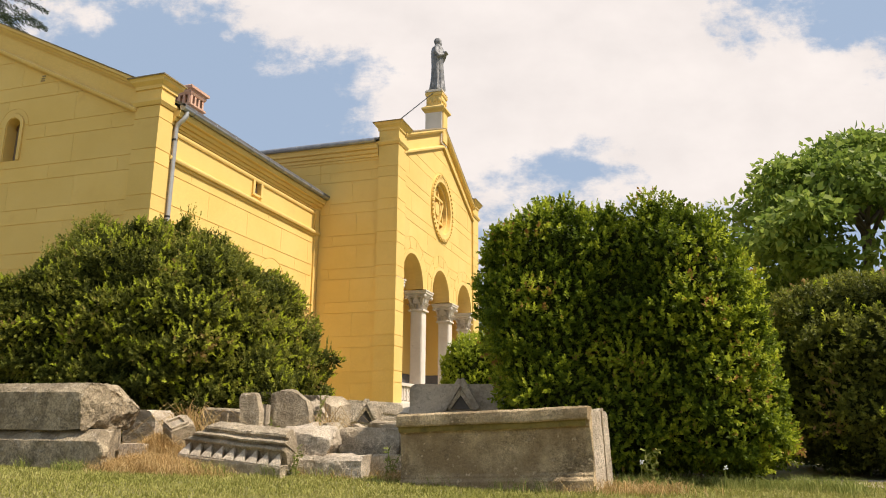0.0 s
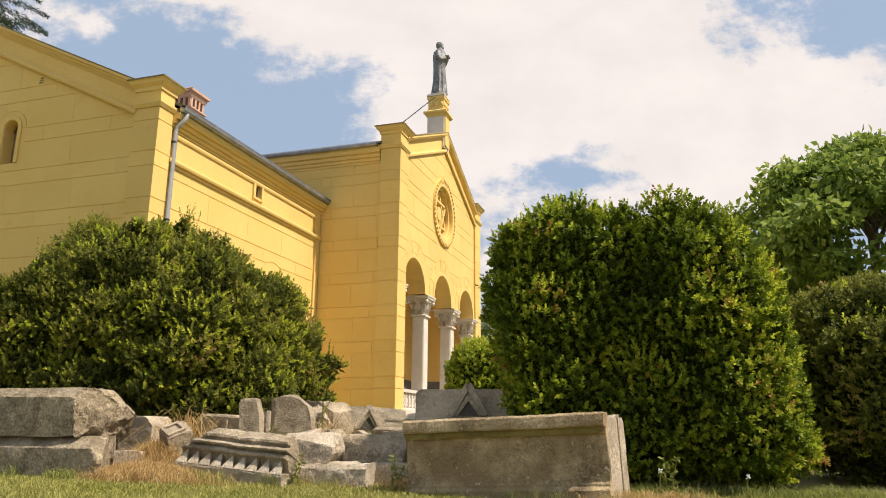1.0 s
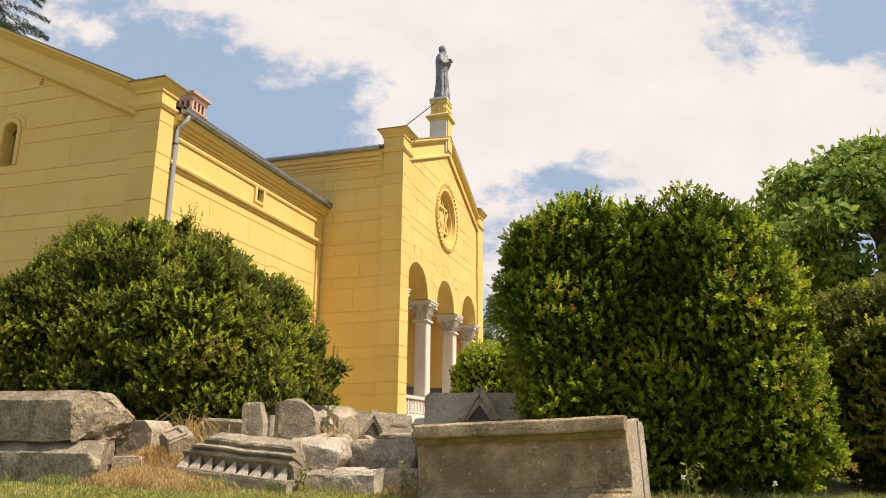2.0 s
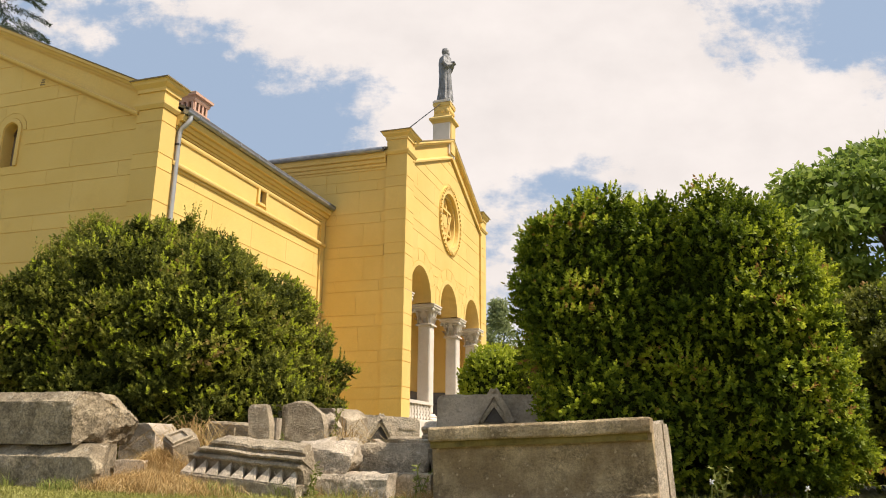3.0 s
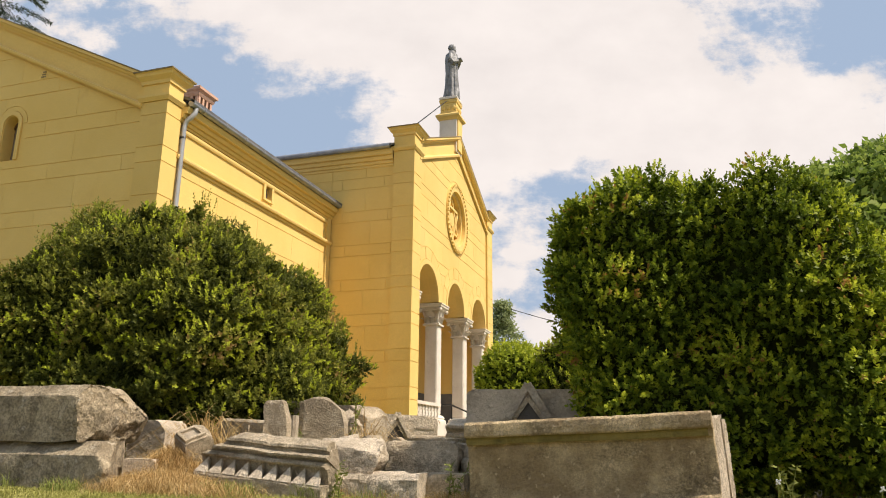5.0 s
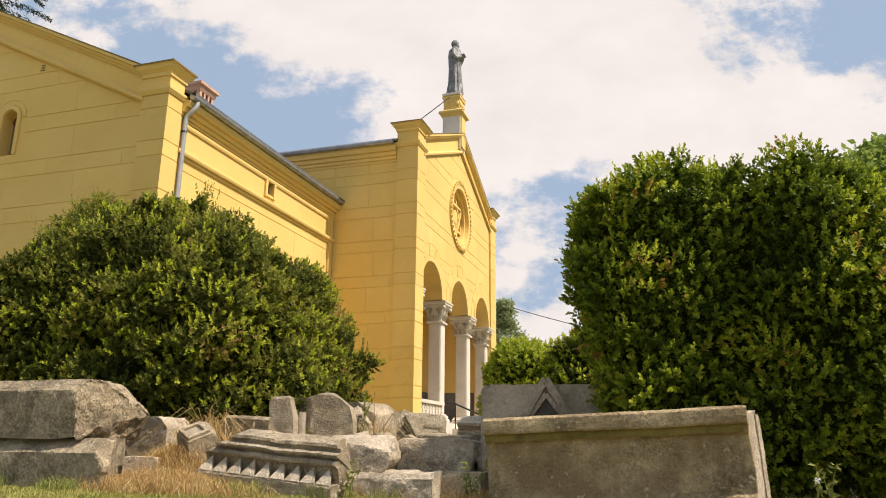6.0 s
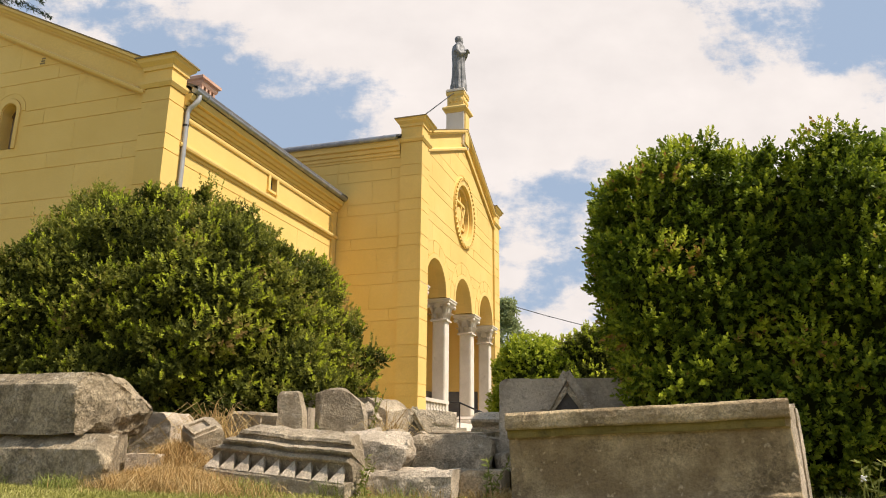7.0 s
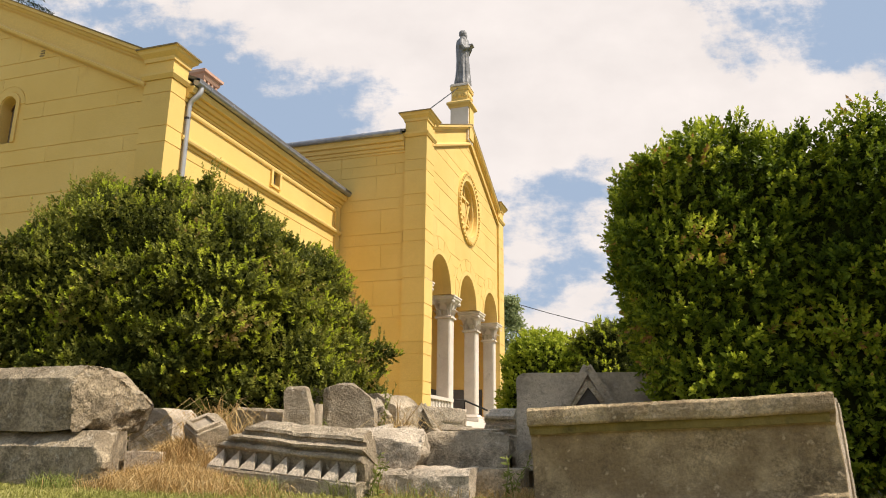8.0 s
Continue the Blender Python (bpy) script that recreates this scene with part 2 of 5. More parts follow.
M = {
    "stucco": surface("ochre_stucco", [(0.72, 0.487, 0.142), (0.765, 0.535, 0.175)], 0.5, 30, 0.9, 0.12, 0.01, spread=0.035, stain=(0.69, 0.455, 0.14), stain_scale=0.9, stain_at=0.6),
    "stucco_trim": surface("ochre_stucco_trim", [(0.72, 0.492, 0.152), (0.765, 0.54, 0.185)], 0.8, 30, 0.88, 0.12, 0.01, stain=(0.64, 0.42, 0.14), stain_scale=1.6, stain_at=0.62),
    "coping": surface("weathered_coping", [(0.20, 0.15, 0.08), (0.3, 0.22, 0.1)], 1.5, 30, 0.9, 0.3),
    "white_stone": surface("pale_limestone", [(0.62, 0.55, 0.46), (0.72, 0.65, 0.56)], 1.4, 30, 0.8, 0.3, 0.015, stain=(0.42, 0.36, 0.29), stain_scale=2.2, stain_at=0.6),
    "grey_stone": surface("grey_weathered_limestone", [(0.36, 0.283, 0.185), (0.74, 0.605, 0.42), (0.55, 0.44, 0.295)], 1.9, 34, 0.95, 1.0, 0.04, spread=0.13, stain=(0.25, 0.20, 0.135), stain_scale=3.0, stain_at=0.54, fleck=(0.66, 0.56, 0.41), pits=(0.09, 0.07, 0.045), speckle=(0.20, 0.155, 0.10)),
    "slab_stone": surface("dark_crusted_limestone", [(0.24, 0.183, 0.11), (0.53, 0.42, 0.27), (0.37, 0.288, 0.175)], 1.9, 26, 0.95, 1.0, 0.035, stain=(0.17, 0.132, 0.08), stain_scale=2.6, stain_at=0.54, fleck=(0.55, 0.46, 0.33), pits=(0.07, 0.055, 0.036), speckle=(0.10, 0.08, 0.05)),
    "tan_stone": surface("tan_weathered_limestone", [(0.33, 0.228, 0.115), (0.66, 0.495, 0.28), (0.47, 0.335, 0.18)], 1.6, 34, 0.95, 1.0, 0.03, stain=(0.19, 0.135, 0.068), stain_scale=2.2, stain_at=0.53, fleck=(0.66, 0.50, 0.30), pits=(0.085, 0.062, 0.032), speckle=(0.12, 0.09, 0.05)),
    "light_stone": surface("pale_and_sunlit_limestone", [(0.54, 0.44, 0.315), (0.78, 0.655, 0.49)], 2.5, 30, 0.95, 1.0, 0.035, spread=0.08, stain=(0.24, 0.205, 0.155), stain_scale=2.6, stain_at=0.56, pits=(0.15, 0.125, 0.09), speckle=(0.24, 0.195, 0.14)),
    "dark_stone": surface("dark_slab_stone", [(0.34, 0.275, 0.195), (0.58, 0.48, 0.35)], 1.8, 32, 0.95, 0.9, 0.03, stain=(0.42, 0.36, 0.28), stain_scale=2.8, stain_at=0.6, pits=(0.085, 0.07, 0.055)),
    # stands in for the shade inside the pediments
    "shadow_stone": surface("recess_shade_stone", [(0.07, 0.06, 0.048), (0.10, 0.085, 0.07)], 3, 22, 0.95, 0.8),
    "moss": surface("dry_moss_on_stone", [(0.15, 0.115, 0.03), (0.30, 0.23, 0.075)], 4.0, 30, 0.95, 0.8, 0.02, stain=(0.10, 0.085, 0.03), stain_scale=5.0),
    "zinc": surface("zinc_sheet", [(0.26, 0.27, 0.29), (0.38, 0.39, 0.41)], 3, 40, 0.42, 0.05, metal=0.5),
    "pipe": surface("galvanised_pipe", [(0.45, 0.45, 0.45), (0.52, 0.52, 0.52)], 3, 40, 0.45, 0.03, metal=0.5),
    "slate": surface("grey_roofing", [(0.09, 0.09, 0.095), (0.14, 0.135, 0.13)], 3, 30, 0.7, 0.4),
    "brick": surface("pink_chimney_render", [(0.52, 0.30, 0.21), (0.60, 0.38, 0.27)], 3, 30, 0.9, 0.4),
    "bronze": surface("weathered_grey_bronze", [(0.11, 0.11, 0.11), (0.27, 0.27, 0.27)], 5.0, 14, 0.6, 0.4, metal=0.1, stain=(0.26, 0.26, 0.26), stain_scale=3, stain_at=0.56),
    "glass": surface("dark_window_glass", [(0.05, 0.05, 0.06), (0.08, 0.08, 0.09)], 3, 30, 0.12, 0.0),
    "frame": surface("brown_window_frame", [(0.20, 0.12, 0.06), (0.25, 0.15, 0.08)], 3, 30, 0.6, 0.1),
    "shutter": surface("faded_brown_board", [(0.20, 0.155, 0.11), (0.26, 0.205, 0.15)], 3, 30, 0.7, 0.2),
    "dado": surface("dark_grey_dado", [(0.09, 0.085, 0.085), (0.13, 0.125, 0.12)], 3, 30, 0.7, 0.1),
    "iron": surface("dark_iron", [(0.03, 0.03, 0.03), (0.05, 0.045, 0.04)], 3, 30, 0.5, 0.1, metal=0.5),
    "bark": surface("grey_brown_bark", [(0.10, 0.075, 0.05), (0.16, 0.125, 0.09)], 3, 20, 0.95, 0.8, 0.03),
    "soil": surface("lawn_soil", [(0.17, 0.165, 0.045), (0.25, 0.21, 0.085), (0.14, 0.145, 0.04)], 0.9, 25, 0.95, 0.8, 0.03, stain=(0.24, 0.19, 0.10), stain_scale=0.5, stain_at=0.58),
    "path": surface("pale_dirt_path", [(0.36, 0.29, 0.2), (0.44, 0.36, 0.26)], 1.2, 25, 0.95, 0.6),
    # near-black filling of the bushes, coloured as the shade within
    "shade_core": surface("bush_core", [(0.026, 0.034, 0.009), (0.04, 0.046, 0.013)], 3, 12, 1.0, 0.8, 0.05),
    "box_leaf": leafage("boxwood_leaves", (0.03, 0.052, 0.006), (0.135, 0.192, 0.015), (0.43, 0.48, 0.038), (0.38, 0.21, 0.06), through_light=0.38, by_sprig=True),
    "olive_leaf": leafage("olive_boxwood_leaves", (0.030, 0.040, 0.008), (0.13, 0.147, 0.024), (0.38, 0.385, 0.06), (0.38, 0.26, 0.09), patch=1.6, through_light=0.38, by_sprig=True),
    "yew_leaf": leafage("yew_leaves", (0.045, 0.056, 0.012), (0.15, 0.165, 0.03), (0.34, 0.35, 0.055), (0.40, 0.26, 0.10), through_light=0.38, by_sprig=True),
    "walnut_leaf": leafage("broad_tree_leaves", (0.085, 0.13, 0.024), (0.19, 0.27, 0.045), (0.42, 0.49, 0.11), patch=0.35, through_light=0.5),
    "bright_leaf": leafage("yellow_green_leaves", (0.10, 0.14, 0.014), (0.30, 0.36, 0.03), (0.55, 0.58, 0.06), through_light=0.42, by_sprig=True),
    "shoot_leaf": leafage("fresh_sunlit_shoots", (0.24, 0.30, 0.022), (0.46, 0.52, 0.04), (0.66, 0.68, 0.08), through_light=0.45, by_sprig=True),
    # leaf colours paled for the haze of distance
    "far_leaf": leafage("hazy_distant_leaves", (0.16, 0.20, 0.09), (0.28, 0.33, 0.15), (0.42, 0.46, 0.22), patch=0.3, through_light=0.5),
    "needle": leafage("spruce_needles", (0.015, 0.03, 0.012), (0.03, 0.05, 0.02), (0.07, 0.09, 0.03), patch=0.6),
    "grass": leafage("grass_blades", (0.19, 0.20, 0.04), (0.35, 0.34, 0.085), (0.53, 0.47, 0.19), (0.60, 0.47, 0.22), gloss=0.7, patch=0.7),
    "weed": leafage("green_weeds", (0.12, 0.15, 0.03), (0.26, 0.29, 0.07), (0.45, 0.44, 0.14), (0.6, 0.46, 0.2), gloss=0.7, patch=2.0),
    "straw": leafage("dry_straw", (0.34, 0.20, 0.07), (0.52, 0.35, 0.14), (0.70, 0.53, 0.27), gloss=0.8, patch=2.5),
    "petal": surface("white_petals", [(0.75, 0.75, 0.7), (0.85, 0.85, 0.8)], 3, 30, 0.7, 0.0),
}


M["shade_core"].node_tree.nodes["Principled BSDF"].inputs["Specular IOR Level"].default_value = 0.0


# ---- makers ----
def shrunk(x, y, z, rz=0, rx=0, ry=0):
    return pose(x * K, y * K, z * K, rx, ry, rz) @ Matrix.Diagonal((K, K, K, 1))


def thing(name, x=0, y=0, z=0, rz=0, label="", category="", group="", kind=""):
    ob = new(name)
    ob.empty_display_size = 0.1
    ob.matrix_world = shrunk(x, y, z, rz)
    return tagged(ob, label, category, group, kind)


def mesh_of(name, bm, material, smooth=False):
    me = bpy.data.meshes.new(name)
    if isinstance(bm, bmesh.types.BMesh):
        bmesh.ops.recalc_face_normals(bm, faces=bm.faces)
        bm.to_mesh(me)
        bm.free()
    else:
        verts, faces = bm
        me.from_pydata(verts, [], faces)
    if smooth:
        me.shade_smooth()
        me.set_sharp_from_angle(angle=radians(smooth if smooth is not True else 50))
    me.materials.append(material)
    return me


def part(name, bm, material, parent, label="", smooth=False):
    ob = new(name, mesh_of(name, bm, material, smooth))
    ob.parent = parent
    return tagged(ob, label)


def solo(name, bm, material, x=0, y=0, z=0, rz=0, rx=0, ry=0, label="", category="", group="", kind="", smooth=False):
    ob = new(name, mesh_of(name, bm, material, smooth))
    ob.matrix_world = shrunk(x, y, z, rz, rx, ry)
    return tagged(ob, label, category, group, kind)


def soften(ob, width, segments=2):
    mod = ob.modifiers.new("edge", "BEVEL")
    mod.width, mod.segments, mod.limit_method = width, segments, "ANGLE"
    return ob


def box(bm, x0, x1, y0, y1, z0, z1):
    v = [bm.verts.new((x, y, z)) for z in (z0, z1) for x, y in ((x0, y0), (x1, y0), (x1, y1), (x0, y1))]
    for f in ((3, 2, 1, 0), (4, 5, 6, 7), (0, 1, 5, 4), (1, 2, 6, 5), (2, 3, 7, 6), (3, 0, 4, 7)):
        bm.faces.new([v[i] for i in f])
    return bm


def boxed(*a):
    return box(bmesh.new(), *a)


def prism(bm, points, lay, a, b):
    """A flat outline, laid into the world by lay(u, z, n), from n = a to n = b."""
    lo, hi = [bm.verts.new(lay(u, z, a)) for u, z in points], [bm.verts.new(lay(u, z, b)) for u, z in points]
    bm.faces.new(lo), bm.faces.new(hi[::-1])
    for i in range(len(points)):
        j = (i + 1) % len(points)
        bm.faces.new((lo[i], lo[j], hi[j], hi[i]))
    return bm


def run(bm, p0, p1, profile, out, up=(0, 0, 1)):
    """A moulding: a profile of (out, up) drawn from p0 to p1."""
    p0, p1, out, up = Vector(p0), Vector(p1), Vector(out), Vector(up)
    ends = [[bm.verts.new(p + out * a + up * b) for a, b in profile] for p in (p0, p1)]
    bm.faces.new(ends[0]), bm.faces.new(ends[1][::-1])
    for i in range(len(profile)):
        j = (i + 1) % len(profile)
        bm.faces.new((ends[0][i], ends[0][j], ends[1][j], ends[1][i]))
    return bm


def tube(bm, points, radii, sides=8):
    rings = []
    points = [Vector(p) for p in points]
    for i, p in enumerate(points):
        d = (points[min(i + 1, len(points) - 1)] - points[max(i - 1, 0)]).normalized()
        a = d.orthogonal().normalized() if i == 0 else (a - d * a.dot(d)).normalized()
        b = d.cross(a)
        r = radii[i] if isinstance(radii, (list, tuple)) else radii
        rings.append([bm.verts.new(p + (a * math.cos(t) + b * math.sin(t)) * r) for t in (2 * math.pi * k / sides for k in range(sides))])
    for r0, r1 in zip(rings, rings[1:]):
        for k in range(sides):
            bm.faces.new((r0[k], r0[(k + 1) % sides], r1[(k + 1) % sides], r1[k]))
    bm.faces.new(rings[0][::-1]), bm.faces.new(rings[-1])
    return bm


def clip(poly, a, b, c):
    """The part of a convex outline where a*u + b*z <= c."""
    out = []
    for i, p in enumerate(poly):
        q = poly[(i + 1) % len(poly)]
        dp, dq = a * p[0] + b * p[1] - c, a * q[0] + b * q[1] - c
        if dp <= 0:
            out.append(p)
        if dp * dq < 0:
            t = dp / (dp - dq)
            out.append((p[0] + t * (q[0] - p[0]), p[1] + t * (q[1] - p[1])))
    return out


def spread_of(poly):
    return abs(sum(p[0] * q[1] - q[0] * p[1] for p, q in zip(poly, poly[1:] + poly[:1]))) / 2 if len(poly) > 2 else 0


def minus(pieces, hole):
    """Convex pieces less a convex hole (anticlockwise)."""
    done = []
    for poly in pieces:
        rest = poly
        for p, q in zip(hole, hole[1:] + hole[:1]):
            a, b = q[1] - p[1], p[0] - q[0]
            c = a * p[0] + b * p[1]
            outer = clip(rest, -a, -b, -c)
            if spread_of(outer) > 1e-4:
                done.append(outer)
            rest = clip(rest, a, b, c)
            if spread_of(rest) < 1e-5:
                break
    return done


def bitten(poly, hole):
    """An outline (anticlockwise) less a convex hole that bites into its edge: the outlines left."""
    def dense(pts, step):
        out = []
        for p, q in zip(pts, pts[1:] + pts[:1]):
            n = max(1, int(math.hypot(q[0] - p[0], q[1] - p[1]) / step))
            out += [(p[0] + (q[0] - p[0]) * k / n, p[1] + (q[1] - p[1]) * k / n) for k in range(n)]
        return out

    def within(p):
        return all((b[0] - a[0]) * (p[1] - a[1]) - (b[1] - a[1]) * (p[0] - a[0]) > 0 for a, b in zip(hole, hole[1:] + hole[:1]))
    ring_, walked = dense(hole, 0.05), dense(poly, 0.04)
    flags = [within(p) for p in walked]
    if not any(flags):
        return [poly]
    if all(flags):
        return []
    first = next(k for k in range(len(flags)) if flags[k - 1] and not flags[k])
    walked, flags = walked[first:] + walked[:first], flags[first:] + flags[:first]
    runs, current = [], []
    for p, f in zip(walked, flags):
        if not f:
            current.append(p)
        elif current:
            runs.append(current)
            current = []
    if current:
        runs.append(current)
    out = []
    for r in runs:
        ia, ib = (min(range(len(ring_)), key=lambda k: math.dist(ring_[k], e)) for e in (r[-1], r[0]))
        arc, k = [ring_[ia]], ia
        while k != ib:
            k = (k - 1) % len(ring_)
            arc.append(ring_[k])
        full = r + arc
        slim = [q for o, q, n in zip(full[-1:] + full[:-1], full, full[1:] + full[:1]) if abs((q[0] - o[0]) * (n[1] - q[1]) - (q[1] - o[1]) * (n[0] - q[0])) > 2e-6]
        if spread_of(slim) > 0.02:
            out.append(slim)
    return out


def disc(u, z, r, n=28):
    return [(u + r * math.cos(2 * math.pi * k / n), z + r * math.sin(2 * math.pi * k / n)) for k in range(n)]


def arched(u, z0, spring, r, n=14):
    return [(u - r, z0), (u + r, z0)] + [(u + r * math.cos(math.pi * k / n), spring + r * math.sin(math.pi * k / n)) for k in range(n + 1)]


def ashlar(parent, lay, u0, u1, courses, length, cuts=(), holes=(), seed=0, gap=0.026, proud=0.016):
    """Smooth stucco panels between recessed joints, cut to the wall's outline and round its openings."""
    rng = random.Random(seed)
    for row, (z0, z1) in enumerate(courses):
        at = u0 - length * (0.15 + 0.5 * (row % 2)) - rng.random() * 0.2
        while at < u1:
            end = at + length * rng.uniform(0.92, 1.08)
            a, b = max(at, u0), min(end, u1)
            at = end
            if b - a < 0.12:
                continue
            g = gap / 2
            poly = [(a + g * 0.3, z0 + g), (b - g * 0.3, z0 + g), (b - g * 0.3, z1 - g), (a + g * 0.3, z1 - g)]
            for cut in cuts:
                poly = clip(poly, *cut) if poly else poly
            pieces = [poly] if spread_of(poly) > 0.01 else []
            for hole in holes:
                pieces = [left for piece in pieces for left in bitten(piece, hole)]
            for piece in pieces:
                if spread_of(piece) > 0.03:
                    part("panel", prism(bmesh.new(), piece, lay, 0, proud), M["stucco"], parent)


def stone_lumps(p, scale, seed):
    return noise.fractal(Vector(p) * scale + Vector((seed * 7.3, seed * 3.1, seed * 1.7)), 0.9, 2.1, 4)


def rough_block(sx, sy, sz, seed, chip=0.03, cells=None, broken="", skew=(0, 0), fine=2.6, cuts=(), fray=None):
    """A hewn block on its base with chipped edges and pitted faces; broken names the ends (l, r, t) that are fractured, cuts are planes (normal, distance) that shape it."""
    bm = bmesh.new()
    rng = random.Random(seed)
    cells = cells or [max(3, min(44, round(s / 0.03))) for s in (sx, sy, sz)]
    index = {}
    planes = [(Vector(n).normalized(), d) for n, d in cuts]
    half = Vector((sx / 2, sy / 2, sz / 2))
    for k in range(9):  # chipped edges and corners
        n = Vector([rng.choice((-1, 1)) * rng.uniform(0.4, 1) for _ in range(3)])
        n[rng.randrange(3)] *= rng.choice((0.0, 0.3, 1.0))
        n.normalize()
        far = sum(abs(n[i]) * half[i] for i in range(3)) + n.z * half.z
        planes.append((n, far - chip * rng.uniform(0.5, 1.8)))
    for end, axis in (("r", (1, 0, 0)), ("l", (-1, 0, 0)), ("t", (0, 0, 1))):
        if end in broken:
            for k in range(5):
                n = (Vector(axis) + Vector([rng.uniform(-0.75, 0.75) for _ in range(3)])).normalized()
                far = sum(abs(n[i]) * half[i] for i in range(3)) + n.z * half.z
                planes.append((n, far - min(half) * rng.uniform(0.15, 0.55)))

    def vert(i, j, k):
        if (i, j, k) not in index:
            p = Vector(((i / cells[0] - 0.5) * sx, (j / cells[1] - 0.5) * sy, k / cells[2] * sz))
            out = Vector(((i == cells[0]) - (i == 0), (j == cells[1]) - (j == 0), (k == cells[2]) - (k == 0))).normalized()
            for n, d in planes:
                over = p.dot(n) - d
                if over > 0:
                    p -= n * over
                    out = n
            deep = stone_lumps(p, fine, seed) * 0.35 + stone_lumps(p, fine * 3.5, seed + 5) * 0.28 + min(0, stone_lumps(p, fine * 8, seed + 8)) * 0.3
            if fray and p.x > fray[0]:
                deep += min(1, (p.x - fray[0]) * 6) * fray[1] * (stone_lumps(p, 4.2, seed + 2) + 0.35 * noise.cell(p * 4.5 + Vector((seed, 0, 0))) + 0.9 * abs(stone_lumps(p, 8.0, seed + 3)) - 0.5)
            p += out * chip * deep * 0.8
            p.x += skew[0] * p.z
            p.y += skew[1] * p.z
            index[i, j, k] = bm.verts.new(p)
        return index[i, j, k]

    n = cells
    for i in range(n[0]):
        for j in range(n[1]):
            bm.faces.new((vert(i, j, 0), vert(i, j + 1, 0), vert(i + 1, j + 1, 0), vert(i + 1, j, 0)))
            bm.faces.new((vert(i, j, n[2]), vert(i + 1, j, n[2]), vert(i + 1, j + 1, n[2]), vert(i, j + 1, n[2])))
    for i in range(n[0]):
        for k in range(n[2]):
            bm.faces.new((vert(i, 0, k), vert(i + 1, 0, k), vert(i + 1, 0, k + 1), vert(i, 0, k + 1)))
            bm.faces.new((vert(i, n[1], k), vert(i, n[1], k + 1), vert(i + 1, n[1], k + 1), vert(i + 1, n[1], k)))
    for j in range(n[1]):
        for k in range(n[2]):
            bm.faces.new((vert(0, j, k), vert(0, j, k + 1), vert(0, j + 1, k + 1), vert(0, j + 1, k)))
            bm.faces.new((vert(n[0], j, k), vert(n[0], j + 1, k), vert(n[0], j + 1, k + 1), vert(n[0], j, k + 1)))
    return bm


# ---- ground ----
def smooth_step(t):
    t = min(1.0, max(0.0, t))
    return t * t * (3 - 2 * t)


def ground_z(x, y):
    rise = 0.6 * smooth_step((y - 11.5) / 11) * (1 - smooth_step((x + 2) / 10))
    left = 0.10 * smooth_step((-x - 3) / 3.5)
    return rise + left + 0.02 * math.sin(x * 1.3 + 0.5) * math.sin(y * 1.1)


def build_ground():
    def steps(lo, hi, dense_lo, dense_hi, fine, coarse):
        out, v = [], dense_lo
        while v <= dense_hi:
            out.append(v)
            v += fine
        for sign, start, stop in ((1, dense_hi, hi), (-1, dense_lo, lo)):
            v, step = start, fine
            while (v < stop) if sign > 0 else (v > stop):
                step *= 1.45
                v += sign * step
                out.append(v)
        return sorted(out)
    xs, ys = steps(-1500, 1500, -14, 8, 0.5, 0), steps(-600, 2500, -2, 30, 0.5, 0)
    verts = [(x, y, ground_z(x, y)) for y in ys for x in xs]
    w = len(xs)
    faces = [(j * w + i, j * w + i + 1, j * w + w + i + 1, j * w + w + i) for j in range(len(ys) - 1) for i in range(w - 1)]
    solo("ground", (verts, faces), M["soil"], label="sloping lawn ground with dry patches", category="ground", kind="structure", smooth=True)
    # a trodden path beyond the hedges
    verts, faces = [], []
    n = 24
    for i in range(n + 1):
        x = 1.2 + 9 * i / n
        for side, y in enumerate((9.0 + 0.12 * math.sin(x * 3), 10.2 + 0.15 * math.sin(x * 2.1))):
            verts.append((x, y, ground_z(x, y) + 0.012))
    faces = [(2 * i, 2 * i + 2, 2 * i + 3, 2 * i + 1) for i in range(n)]
    solo("path", (verts, faces), M["path"], label="pale trodden dirt path through the lawn", category="path", kind="structure", smooth=True)


build_ground()


# ---- the building ----
def facade_lay(u, z, n):
    return Vector((-10.22 + n, u, z))


def flank_lay(u, z, n):
    return Vector((u, 25.74 - n, z))


def wing_lay(u, z, n):
    return Vector((-13.6 + n, u, z))


def gable_lay(u, z, n):
    return Vector((u, 15.92 - n, z))


def courses_between(lo, hi, start=10.52, big=0.915, small=0.43):
    out, z, flip = [], start, True
    edges = [z]
    while z > lo:
        z -= small if flip else big
        flip = not flip
        edges.append(z)
    z, flip = start, False
    while z < hi:
        z += small if flip else big
        flip = not flip
        edges.append(z)
    edges.sort()
    return [(max(a, lo), min(b, hi)) for a, b in zip(edges, edges[1:]) if min(b, hi) - max(a, lo) > 0.1]


def ring(bm, lay, u, z, r0, r1, n0, n1, a0=0.0, a1=2 * math.pi, steps=36):
    """A flat ring, or a stretch of one, of even thickness."""
    if r0 == 0:
        return prism(bm, disc(u, z, r1, steps), lay, n0, n1)
    closed = a1 - a0 > 6.28
    rows = []
    for k in range(steps if closed else steps + 1):
        a = a0 + (a1 - a0) * k / steps
        rows.append([bm.verts.new(lay(u + r * math.cos(a), z + r * math.sin(a), n)) for r, n in ((r0, n0), (r1, n0), (r1, n1), (r0, n1))])
    for k in range(steps):
        p, q = rows[k], rows[(k + 1) % len(rows)]
        for i in range(4):
            bm.faces.new((p[i], p[(i + 1) % 4], q[(i + 1) % 4], q[i]))
    if not closed:
        bm.faces.new(rows[0]), bm.faces.new(rows[-1][::-1])
    return bm


